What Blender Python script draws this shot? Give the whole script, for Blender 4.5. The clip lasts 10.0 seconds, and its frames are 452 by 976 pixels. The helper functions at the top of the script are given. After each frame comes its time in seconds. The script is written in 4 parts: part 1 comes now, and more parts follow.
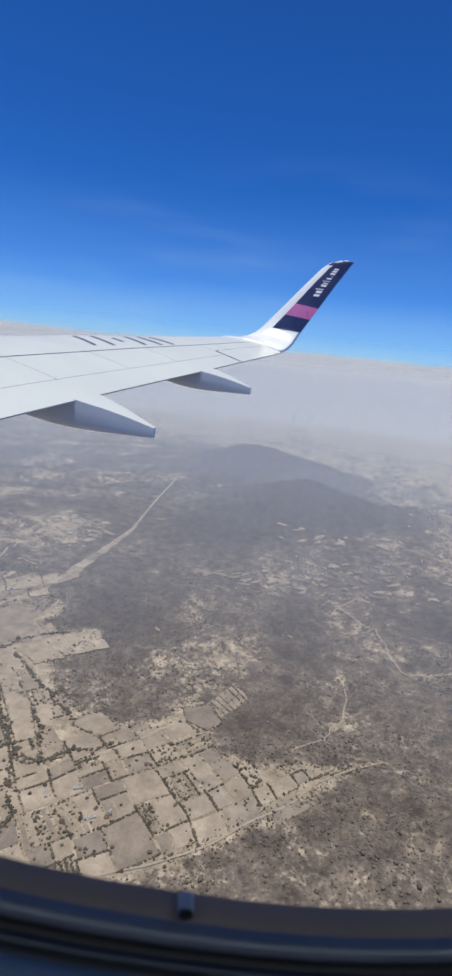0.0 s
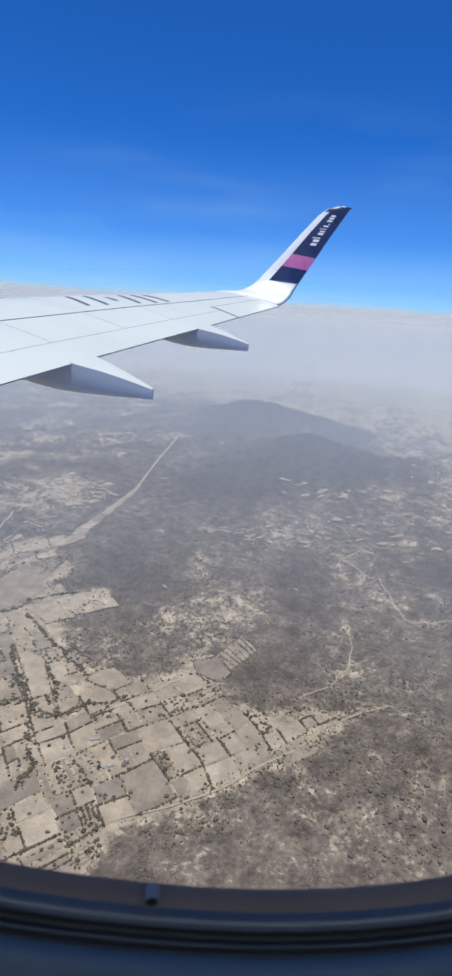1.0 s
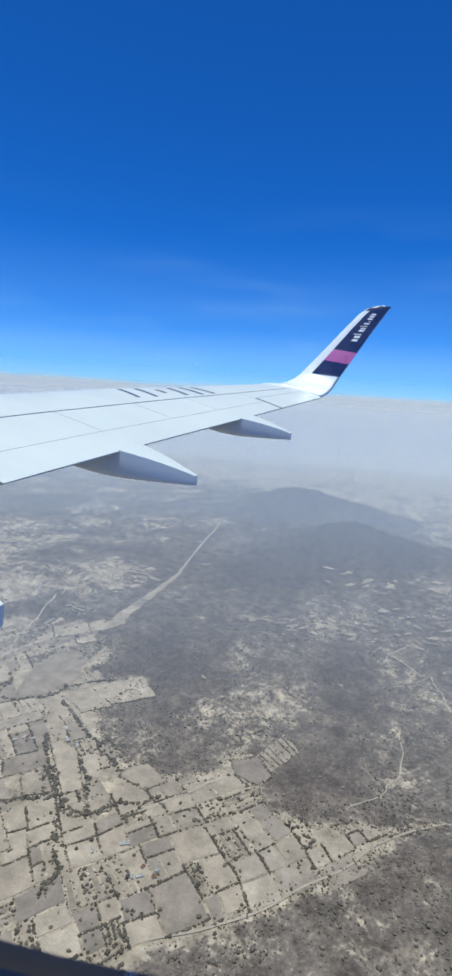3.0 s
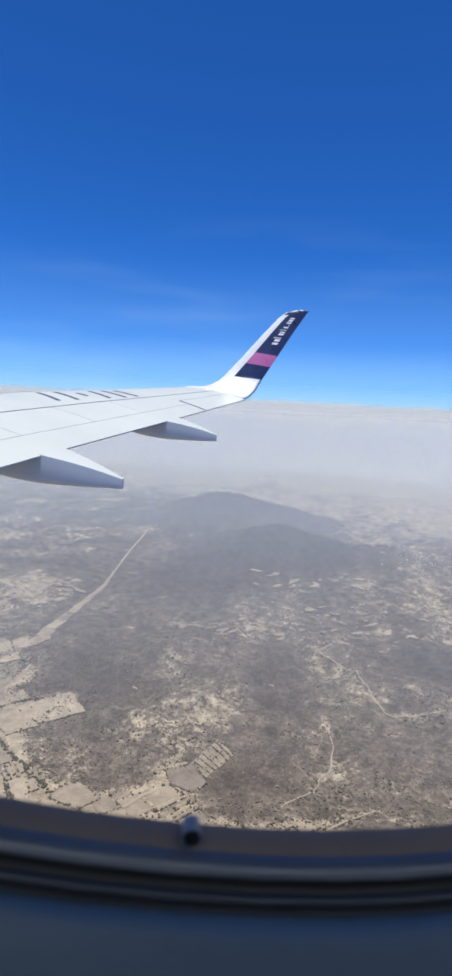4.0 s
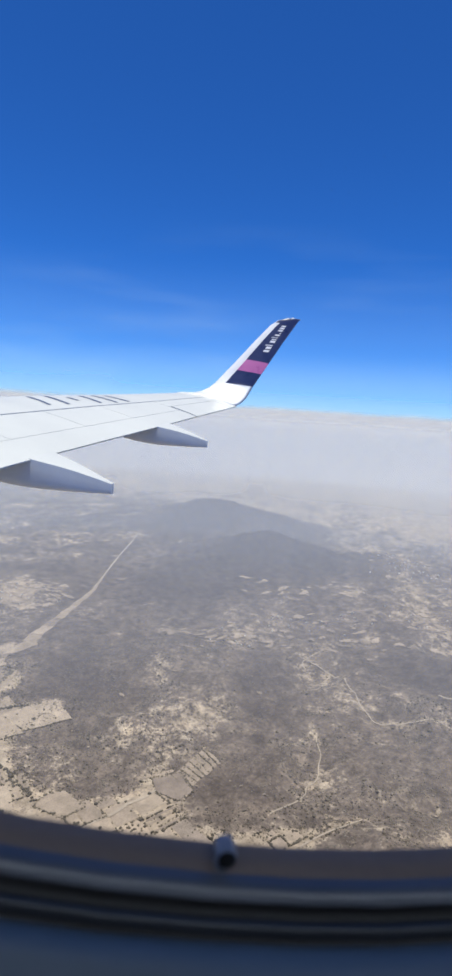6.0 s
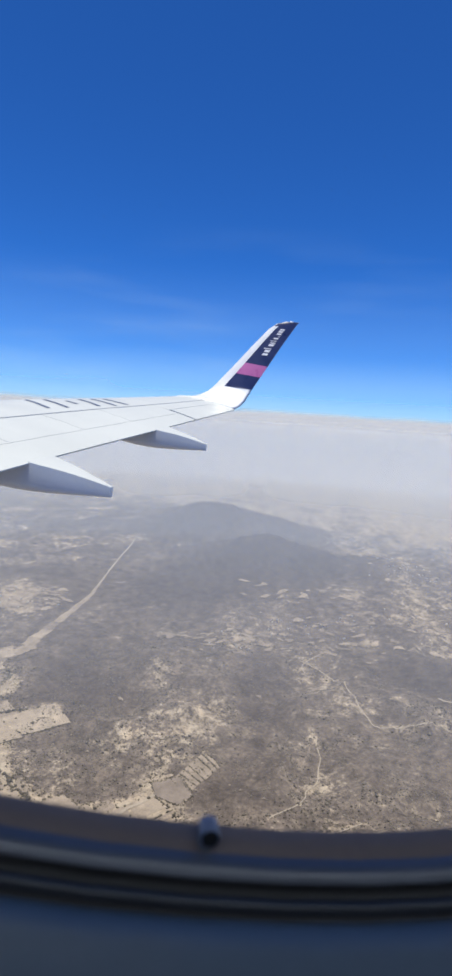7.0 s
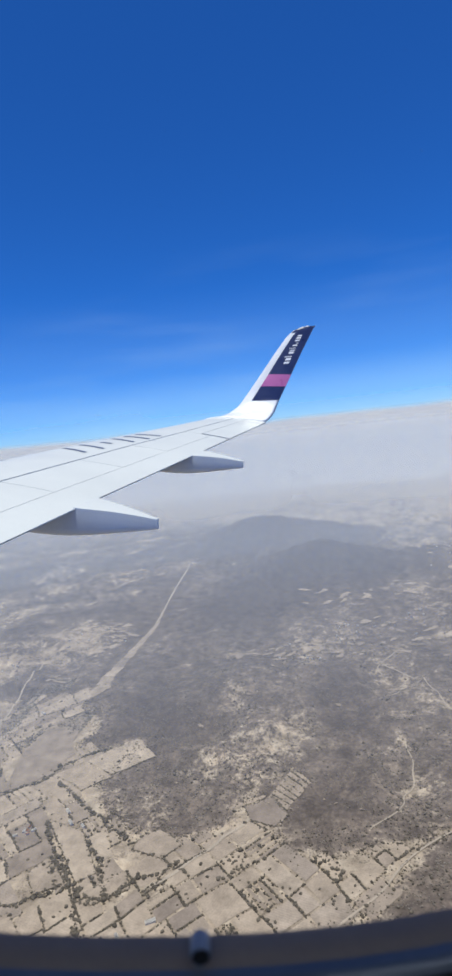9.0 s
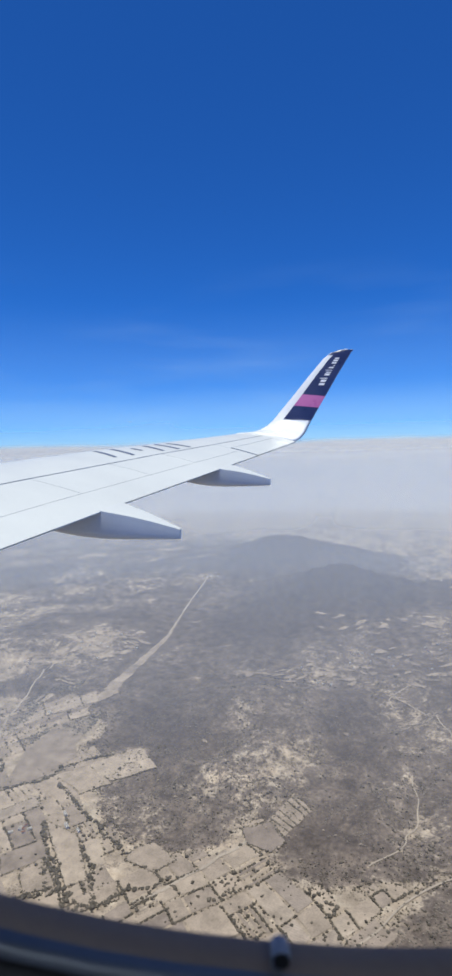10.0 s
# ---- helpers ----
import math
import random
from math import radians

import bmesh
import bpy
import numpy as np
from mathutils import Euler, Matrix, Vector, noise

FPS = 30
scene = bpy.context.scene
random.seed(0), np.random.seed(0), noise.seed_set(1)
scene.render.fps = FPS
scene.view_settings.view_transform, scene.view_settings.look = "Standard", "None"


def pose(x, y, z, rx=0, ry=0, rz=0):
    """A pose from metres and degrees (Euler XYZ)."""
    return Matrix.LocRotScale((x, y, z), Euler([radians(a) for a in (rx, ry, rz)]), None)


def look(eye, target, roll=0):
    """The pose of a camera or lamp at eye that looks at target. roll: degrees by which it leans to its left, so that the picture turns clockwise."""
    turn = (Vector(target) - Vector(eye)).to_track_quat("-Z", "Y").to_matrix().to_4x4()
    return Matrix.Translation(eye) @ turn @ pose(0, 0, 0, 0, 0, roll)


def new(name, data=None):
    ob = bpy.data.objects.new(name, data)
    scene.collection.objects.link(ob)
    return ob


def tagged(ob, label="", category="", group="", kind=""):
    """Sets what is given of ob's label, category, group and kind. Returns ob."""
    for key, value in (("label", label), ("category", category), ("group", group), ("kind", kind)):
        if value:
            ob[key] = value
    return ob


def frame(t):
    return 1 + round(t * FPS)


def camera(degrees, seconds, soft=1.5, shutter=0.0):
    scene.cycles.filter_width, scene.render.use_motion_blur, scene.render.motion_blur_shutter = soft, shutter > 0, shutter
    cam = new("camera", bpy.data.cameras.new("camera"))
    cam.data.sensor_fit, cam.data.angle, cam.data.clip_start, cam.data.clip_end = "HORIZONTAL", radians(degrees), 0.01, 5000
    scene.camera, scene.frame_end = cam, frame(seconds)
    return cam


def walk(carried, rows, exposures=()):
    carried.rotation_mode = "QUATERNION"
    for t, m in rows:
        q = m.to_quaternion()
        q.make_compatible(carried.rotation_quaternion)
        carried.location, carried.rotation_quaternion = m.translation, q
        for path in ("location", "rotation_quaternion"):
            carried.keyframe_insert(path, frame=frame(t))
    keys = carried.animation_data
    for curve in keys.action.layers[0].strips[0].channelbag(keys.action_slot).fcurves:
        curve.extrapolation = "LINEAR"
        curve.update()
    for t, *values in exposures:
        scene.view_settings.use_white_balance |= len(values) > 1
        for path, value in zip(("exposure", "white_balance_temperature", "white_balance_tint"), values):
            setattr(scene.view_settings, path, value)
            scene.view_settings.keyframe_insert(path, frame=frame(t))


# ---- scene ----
cam = camera(43.919, 10.0, soft=3.2)
cam.data.dof.use_dof, cam.data.dof.focus_distance, cam.data.dof.aperture_fstop = True, 40.0, 34.0

# ---------------------------------------------------------------- camera
def eye(x, y, z, yaw, pitch, roll):
    """A pose from a place, a turn to the left of +y, a tilt upwards and a lean, in degrees."""
    a, b = radians(yaw), radians(pitch)
    way = Vector((-math.sin(a) * math.cos(b), math.cos(a) * math.cos(b), math.sin(b)))
    return look((x, y, z), Vector((x, y, z)) + way, roll)


PATH = (
    (0.00, 11.0292, 1.6987, 0.5855, 10.783, -13.904, 7.908),
    (0.50, 11.0396, 1.6835, 0.6394, 10.094, -17.531, 8.645),
    (1.00, 11.0438, 1.6856, 0.6257, 10.480, -18.287, 6.053),
    (1.50, 11.1101, 1.6868, 0.6203, 19.809, -23.567, -6.983),
    (1.60, 11.1010, 1.6981, 0.5935, 21.199, -24.376, -8.682),
    (2.00, 11.1028, 1.6932, 0.5921, 21.147, -26.831, -5.624),
    (2.50, 11.0418, 1.6794, 0.6174, 15.945, -22.574, 8.541),
    (3.00, 11.0609, 1.6788, 0.6250, 15.870, -9.950, 5.699),
    (3.20, 11.0580, 1.6805, 0.6045, 14.397, -9.346, 4.745),
    (4.50, 11.0197, 1.7032, 0.5464, 6.615, -8.317, 5.855),
    (5.00, 11.0193, 1.7006, 0.5527, 6.896, -8.175, 6.165),
    (5.50, 11.0190, 1.7045, 0.5482, 7.284, -8.089, 5.796),
    (7.00, 11.0234, 1.7012, 0.5426, 7.224, -7.563, 5.723),
    (7.50, 11.0243, 1.6988, 0.5445, 7.095, -7.965, 5.609),
    (8.00, 11.0341, 1.7066, 0.5521, 11.519, -7.962, 0.827),
    (8.20, 11.0530, 1.7119, 0.5592, 18.969, -5.597, -4.278),
    (8.50, 11.0498, 1.7046, 0.5668, 14.200, -5.927, -4.188),
    (9.00, 11.0450, 1.7043, 0.5619, 11.710, -6.009, -4.170),
    (9.50, 11.0428, 1.7030, 0.5687, 11.740, -5.714, -0.442),
    (10.00, 11.0287, 1.6949, 0.5634, 14.188, -4.409, 0.430),
)
walk(cam, [(t, eye(*p)) for t, *p in PATH], exposures=[(0, -0.2, 6450, 10), (0.5, -0.04, 6400, 9), (1, -0.05, 6230, 8), (2, 0.0, 6520, 10), (2.5, 0.02, 6680, 10), (3.0, -0.04, 5850, 2), (3.2, -0.06, 5850, 2),
    (4.3, 0.08, 6650, 10), (5.5, 0.09, 6600, 10), (7.5, 0.07, 6700, 10), (8.0, 0.05, 6600, 10), (8.5, -0.02, 6350, 9), (9, -0.02, 6350, 9), (10, -0.02, 6350, 9)])

# ---------------------------------------------------------------- world and sun
GROUND = -500.0
SUN_EL, SUN_AZ = 83.0, 200.0      # azimuth from +y towards +x
world = bpy.data.worlds.new("sky")
scene.world = world
world.use_nodes = True
wn, wl = world.node_tree.nodes, world.node_tree.links
sky = wn.new("ShaderNodeTexSky")
sky.sky_type = "NISHITA"
sky.sun_disc = False
sky.sun_elevation = radians(SUN_EL)
sky.sun_rotation = radians(SUN_AZ)
sky.altitude = 3500
sky.air_density = 1.0
sky.dust_density = 0.0
sky.ozone_density = 3.0
deep = wn.new("ShaderNodeMix")
deep.data_type, deep.blend_type = "RGBA", "MULTIPLY"
deep.inputs[0].default_value = 1.0
deep.inputs[7].default_value = (0.135, 0.475, 0.97, 1)      # the deep blue of the thin high air
aim = wn.new("ShaderNodeTexCoord")
lean = wn.new("ShaderNodeVectorRotate")
lean.rotation_type = "Y_AXIS"
lean.inputs["Angle"].default_value = radians(2.0)      # level with the leaning ground
wl.new(aim.outputs["Generated"], lean.inputs["Vector"])
wl.new(lean.outputs[0], sky.inputs["Vector"])
wl.new(sky.outputs[0], deep.inputs[6])
wl.new(deep.outputs[2], wn["Background"].inputs[0])
wn["Background"].inputs[1].default_value = 0.15
sun = new("sun", bpy.data.lights.new("sun", "SUN"))
sun.data.energy, sun.data.angle, sun.data.color = 4.7, radians(0.53), (1.0, 0.975, 0.85)
se, sa = radians(SUN_EL), radians(SUN_AZ)
sun_way = Vector((math.sin(sa) * math.cos(se), math.cos(sa) * math.cos(se), math.sin(se)))
sun.matrix_world = look(sun_way * 50, (0, 0, 0))


# ---------------------------------------------------------------- helpers
def mesh_ob(name, verts, faces, mat, parent=None, smooth=False, label=""):
    me = bpy.data.meshes.new(name)
    me.from_pydata([tuple(v) for v in verts], [], faces)
    me.update()
    if mat:
        me.materials.append(mat)
    if smooth:
        me.shade_smooth()
    ob = new(name, me)
    ob.parent = parent
    if label:
        ob["label"] = label
    return ob


def part(name, bm, mat, parent, label="", smooth=False):
    me = bpy.data.meshes.new(name)
    bmesh.ops.recalc_face_normals(bm, faces=bm.faces)
    bm.to_mesh(me)
    bm.free()
    me.materials.append(mat)
    if smooth:
        me.shade_smooth()
    ob = new(name, me)
    ob.parent = parent
    if label:
        ob["label"] = label
    return ob


def empty(name, x=0, y=0, z=0):
    ob = new(name)
    ob.location = (x, y, z)
    ob.empty_display_size = 0.1
    return ob


def lerp(a, b, t):
    return a + (b - a) * t


def curve_at(table, y):
    """Straight-line reading of a table of (y, value)."""
    for (a, va), (b, vb) in zip(table, table[1:]):
        if y <= b:
            break
    return va + (vb - va) * (y - a) / (b - a)


def loft(rings, close_ends=True):
    """Verts and faces of a skin over rings of equal length."""
    n = len(rings[0])
    verts = [v for ring in rings for v in ring]
    faces = []
    for i in range(len(rings) - 1):
        for j in range(n):
            k = (j + 1) % n
            faces.append((i * n + j, i * n + k, (i + 1) * n + k, (i + 1) * n + j))
    if close_ends:
        faces.append(tuple(range(n - 1, -1, -1)))
        faces.append(tuple(range((len(rings) - 1) * n, len(rings) * n)))
    return verts, faces


# ---------------------------------------------------------------- materials
def material(name, colour, rough=0.5, metal=0.0, spec=0.5):
    m = bpy.data.materials.new(name)
    m.use_nodes = True
    b = m.node_tree.nodes["Principled BSDF"]
    b.inputs["Base Color"].default_value = (*colour, 1)
    b.inputs["Roughness"].default_value = rough
    b.inputs["Metallic"].default_value = metal
    b.inputs["Specular IOR Level"].default_value = spec
    return m


def node(m, kind, **sets):
    n = m.node_tree.nodes.new(kind)
    for key, value in sets.items():
        n.inputs[key.replace("_", " ")].default_value = value
    return n


def link(m, a, b):
    m.node_tree.links.new(a, b)


def ramp(m, fac, stops, mode="LINEAR"):
    r = m.node_tree.nodes.new("ShaderNodeValToRGB")
    r.color_ramp.interpolation = mode
    while len(r.color_ramp.elements) < len(stops):
        r.color_ramp.elements.new(0.5)
    for e, (p, c) in zip(r.color_ramp.elements, stops):
        e.position, e.color = p, (*c, 1) if len(c) == 3 else c
    link(m, fac, r.inputs[0])
    return r.outputs[0]


def mixc(m, fac, a, b, how="MIX"):
    n = m.node_tree.nodes.new("ShaderNodeMix")
    n.data_type, n.blend_type = "RGBA", how
    for src, dst in ((fac, n.inputs[0]), (a, n.inputs[6]), (b, n.inputs[7])):
        if isinstance(src, (int, float)):
            dst.default_value = src
        elif isinstance(src, tuple):
            dst.default_value = (*src, 1)
        else:
            link(m, src, dst)
    return n.outputs[2]


def arith(m, how, a, b, clamp=False):
    n = m.node_tree.nodes.new("ShaderNodeMath")
    n.operation, n.use_clamp = how, clamp
    for src, dst in ((a, n.inputs[0]), (b, n.inputs[1])):
        if isinstance(src, (int, float)):
            dst.default_value = src
        else:
            link(m, src, dst)
    return n.outputs[0]


def noise_of(m, scale, detail=4.0, rough=0.55, stretch=None):
    t = m.node_tree.nodes.new("ShaderNodeTexCoord")
    n = node(m, "ShaderNodeTexNoise", Scale=scale, Detail=detail, Roughness=rough)
    src = t.outputs["Object"]
    if stretch:
        mp = m.node_tree.nodes.new("ShaderNodeMapping")
        mp.inputs["Scale"].default_value = stretch
        link(m, src, mp.inputs[0])
        src = mp.outputs[0]
    link(m, src, n.inputs["Vector"])
    return n.outputs["Fac"]


def worn(name, colour, rough, spread=0.08, scale=3.0, bump=0.0, metal=0.0, stretch=None):
    """Paint or plastic with soft dirt and a little unevenness of gloss."""
    m = material(name, colour, rough, metal)
    b = m.node_tree.nodes["Principled BSDF"]
    big = noise_of(m, scale, 5, 0.6, stretch)
    fine = noise_of(m, scale * 14, 3, 0.5)
    lo = tuple(c * (1 - spread) for c in colour)
    hi = tuple(min(1, c * (1 + spread * 0.5)) for c in colour)
    c1 = ramp(m, big, [(0.3, lo), (0.65, hi)])
    c2 = mixc(m, 0.25, c1, ramp(m, fine, [(0.35, lo), (0.7, hi)]))
    link(m, c2, b.inputs["Base Color"])
    link(m, ramp(m, big, [(0.3, (rough * 0.85,) * 3), (0.7, (min(1, rough * 1.2),) * 3)]), b.inputs["Roughness"])
    if bump:
        bp = node(m, "ShaderNodeBump", Strength=bump, Distance=0.002)
        link(m, fine, bp.inputs["Height"])
        link(m, bp.outputs[0], b.inputs["Normal"])
    return m


PAINT = worn("white_wing_paint", (0.605, 0.617, 0.585), 0.34, 0.05, 1.2, stretch=(0.25, 1, 1))
# lighter than the wing paint: bounced light on the fairing sides is painted in
FAIR_BOUNCE = worn("fairing_bounce_paint", (0.67, 0.70, 0.71), 0.4, 0.07, 1.6)
SEAL = worn("sealant_grey", (0.10, 0.105, 0.12), 0.6, 0.2, 4)
SHARK_WHITE = worn("winglet_white", (0.80, 0.80, 0.8), 0.27, 0.04, 2)
NAVY = worn("winglet_navy", (0.022, 0.034, 0.105), 0.3, 0.15, 3)
PINK = worn("winglet_pink", (0.50, 0.15, 0.36), 0.3, 0.1, 3)
LETTER = worn("letter_white", (0.8, 0.8, 0.82), 0.4, 0.05, 6)
LETTER_NAVY = worn("letter_navy", (0.10, 0.125, 0.19), 0.45, 0.15, 6)
RIM_DARK = worn("window_seal_rubber", (0.15, 0.11, 0.085), 0.6, 0.2, 30, 0.15)
RIM_GREY = worn("window_bezel_plastic", (0.068, 0.077, 0.105), 0.34, 0.15, 25, 0.05)
RIM_INNER = worn("inner_ring_plastic", (0.016, 0.019, 0.027), 0.4, 0.15, 25, 0.05)
GROOVE_AND_SHADE = worn("window_groove_and_shade", (0.008, 0.008, 0.010), 0.6, 0.2, 30)
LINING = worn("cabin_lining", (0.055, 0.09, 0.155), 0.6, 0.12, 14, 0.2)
# reflection of the breather hole put into a bluish colour
HOLE_SHEEN = worn("hole_reflection", (0.17, 0.19, 0.25), 0.35, 0.2, 60)
HOLE_DARK = worn("hole_end", (0.012, 0.012, 0.014), 0.5, 0.2, 60)
CABIN = worn("cabin_shell_grey", (0.22, 0.23, 0.25), 0.7, 0.1, 3)


def glass():
    m = bpy.data.materials.new("window_pane")
    m.use_nodes = True
    nt = m.node_tree
    nt.nodes.remove(nt.nodes["Principled BSDF"])
    tr = node(m, "ShaderNodeBsdfTransparent", Color=(0.97, 0.98, 0.985, 1))
    gl = node(m, "ShaderNodeBsdfGlossy", Color=(1, 1, 1, 1), Roughness=0.02)
    mx = node(m, "ShaderNodeMixShader", Fac=0.0007)
    link(m, tr.outputs[0], mx.inputs[1])
    link(m, gl.outputs[0], mx.inputs[2])
    link(m, mx.outputs[0], nt.nodes["Material Output"].inputs[0])
    return m


PANE = glass()

# ---------------------------------------------------------------- cabin window
# the opening leans a little; u runs along its width, v along its height
WIN = Vector((11.01, 1.80, 0.46))
LEAN = radians(-6.9)
FACE = radians(15.8)      # the side wall is turned this far towards the nose


def win(u, v, y):
    return Vector((WIN.x + u * math.cos(LEAN) - v * math.sin(LEAN), y, WIN.z + u * math.sin(LEAN) + v * math.cos(LEAN)))


def turned(p):
    """From the side wall's own axes to the world."""
    dx, dy = p.x - WIN.x, p.y - WIN.y
    return Vector((WIN.x + dx * math.cos(FACE) - dy * math.sin(FACE), WIN.y + dx * math.sin(FACE) + dy * math.cos(FACE), p.z))


def outline(off, n=96):
    """The rounded opening, grown by off: a superellipse with a gently bowed foot and head."""
    a, b = 0.206 + off, 0.1912 + off
    pts = []
    for i in range(n):
        th = 2 * math.pi * i / n - math.pi / 2
        c, s = math.cos(th), math.sin(th)
        p = 2 / 2.2
        pts.append((a * math.copysign(abs(c) ** p, c), 0.1939 + b * math.copysign(abs(s) ** p, s)))
    return pts


def ring_band(name, profile, mat, parent, label=""):
    """A band swept round the opening through a profile of (growth, depth y)."""
    rings = [[turned(win(u, v, y)) for u, v in outline(o)] for o, y in profile]
    verts, faces = loft(rings, False)
    return mesh_ob(name, verts, faces, mat, parent, True, label)


window = tagged(empty("window_1", *WIN), "dark rounded cabin window with stepped glossy plastic bezel", "window", kind="structure")


def under(ob, parent):
    ob.parent = parent
    ob.matrix_parent_inverse = Matrix.Translation(-parent.location)
    return ob


def bump_profile(o0, y0, o1, y1, rise, n=7):
    """A rounded bead from one edge to the other, swelling towards the viewer and upwards."""
    out = []
    for i in range(n + 1):
        t = i / n
        k = math.sin(math.pi * t) * rise
        out.append((lerp(o0, o1, t) - k, lerp(y0, y1, t) - k * 0.5))
    return out


for nm, prof, mt, lb in (
    ("outer_frame", [(0.060, 1.806), (0.004, 1.8035), (0.0, 1.8005)], RIM_DARK, "black outer window frame"),
    ("seal", bump_profile(0.0, 1.8005, 0.0008, 1.7942, 0.0005), RIM_DARK, "dark rubber seal"),
    ("bezel", bump_profile(0.0008, 1.7942, 0.0026, 1.7902, 0.0007), RIM_GREY, "glossy dark grey bezel ring"),
    ("groove", [(0.0026, 1.7902), (0.0052, 1.7904), (0.0052, 1.7884), (0.0040, 1.7880)], GROOVE_AND_SHADE, "black groove"),
    ("inner_ring", bump_profile(0.0040, 1.7880, 0.0054, 1.7866, 0.0004), RIM_INNER, "glossy dark inner ring"),
    # shade between inner ring and lining, put into a near-black band
    ("painted_shadow_gap", [(0.0054, 1.7866), (0.0060, 1.7868), (0.0063, 1.7862)], GROOVE_AND_SHADE, ""),
):
    under(ring_band(nm, prof, mt, None, lb), window)
# the pane
vs = [turned(win(u, v, 1.803)) for u, v in outline(0.001)]
under(mesh_ob("pane", vs, [tuple(range(len(vs)))], PANE, None), window).visible_shadow = False

# breather hole in the pane and its reflection, built as a small solid pin
bm = bmesh.new()
prof = [(0.0, -0.0027), (0.00165, -0.0027), (0.00185, -0.0023), (0.00185, 0.0012)]
seg = 20
rings = []
for r, y in prof[1:]:
    rings.append([bm.verts.new(turned(win(0.0027 + r * math.cos(2 * math.pi * i / seg), 0.0059 + r * math.sin(2 * math.pi * i / seg), 1.7955 + y))) for i in range(seg)])
for a, b in zip(rings, rings[1:]):
    for i in range(seg):
        bm.faces.new((a[i], a[(i + 1) % seg], b[(i + 1) % seg], b[i]))
pin = under(part("breather_hole", bm, HOLE_SHEEN, None, "small breather hole and its bluish reflection, shaped as a pin", True), window)
# added stub that holds the pin shape up, hidden below it
bm = bmesh.new()
foot = [[bm.verts.new(turned(win(0.0027 + 0.0013 * math.cos(2 * math.pi * i / seg), v, 1.7955 + 0.0014 * math.sin(2 * math.pi * i / seg)))) for i in range(seg)] for v in (0.0022, 0.0050)]
for i in range(seg):
    bm.faces.new((foot[0][i], foot[0][(i + 1) % seg], foot[1][(i + 1) % seg], foot[1][i]))
part("hole_stub", bm, HOLE_SHEEN, pin)
bm = bmesh.new()
bm.faces.new([bm.verts.new(turned(win(0.0027 + 0.00165 * math.cos(2 * math.pi * i / seg), 0.0059 + 0.00165 * math.sin(2 * math.pi * i / seg), 1.7955 - 0.00275))) for i in range(seg)])
part("hole_end", bm, HOLE_DARK, pin, "black mouth of the breather hole")

# side wall lining round the window, with its thickness, and the shell of the cabin
def wall_with_hole(name, off, y_at, mat, half_w, z0, z1, label):
    hole = outline(off, 96)
    inner = [win(u, v, y_at(win(u, v, 0).z)) for u, v in hole]
    outer = []
    cx, cz = WIN.x, WIN.z + 0.19
    for p in inner:
        dx, dz = p.x - cx, p.z - cz
        s = min(half_w / max(abs(dx), 1e-6), ((z1 - cz) if dz > 0 else (cz - z0)) / max(abs(dz), 1e-6))
        outer.append((dx * s, dz * s))
    rings = [inner]
    for t in (0.06, 0.15, 0.3, 0.5, 0.75, 1.0):
        row = []
        for p, (ox, oz) in zip(inner, outer):
            x, z = lerp(p.x, cx + ox, t), lerp(p.z, cz + oz, t)
            row.append(Vector((x, y_at(z), z)))
        rings.append(row)
    verts, faces = loft([[turned(p) for p in row] for row in rings], False)
    return tagged(mesh_ob(name, verts, faces, mat, None, True), label, "wall", kind="structure")


def lining_y(z):
    d = z - 0.62
    return 1.7862 - 0.055 * d * d / 0.25


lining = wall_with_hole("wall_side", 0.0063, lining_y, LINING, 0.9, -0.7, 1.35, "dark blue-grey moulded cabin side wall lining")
sol = lining.modifiers.new("thick", "SOLIDIFY")
sol.thickness, sol.offset = 0.010, 1.0


def moulding(v0, rise):
    """A shallow moulded crease along the lining, level with the foot of the window."""
    rows = []
    for dv, k in ((0.0035, -0.0004), (0.0012, 1.0), (-0.0012, 1.0), (-0.006, 0.25), (-0.012, -0.0004)):
        row = []
        for i in range(41):
            p = win(lerp(-0.62, 0.62, i / 40), v0 + dv, 0)
            row.append(turned(Vector((p.x, lining_y(p.z) - rise * k, p.z))))
        rows.append(row)
    verts = [p for row in rows for p in row]
    faces = [(r * 41 + i, r * 41 + i + 1, (r + 1) * 41 + i + 1, (r + 1) * 41 + i) for r in range(4) for i in range(40)]
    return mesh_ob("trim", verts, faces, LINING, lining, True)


moulding(-0.030, 0.0010)
moulding(-0.094, 0.0016)
skin = wall_with_hole("wall_hull", 0.060, lambda z: 1.812 - 0.055 * (z - 0.60) ** 2 / 0.25, CABIN, 0.9, -0.7, 1.35, "grey aircraft hull skin behind the lining")

# unseen panels added round the viewer, closed so the cabin stays dark
def box(name, x0, x1, y0, y1, z0, z1, mat, label, category="wall"):
    bm = bmesh.new()
    bmesh.ops.create_cube(bm, size=1, matrix=Matrix.Translation(((x0 + x1) / 2, (y0 + y1) / 2, (z0 + z1) / 2)) @ Matrix.Diagonal((x1 - x0, y1 - y0, z1 - z0, 1)))
    for v in bm.verts:
        v.co = turned(v.co)
    return tagged(part(name, bm, mat, None), label, category, kind="structure")


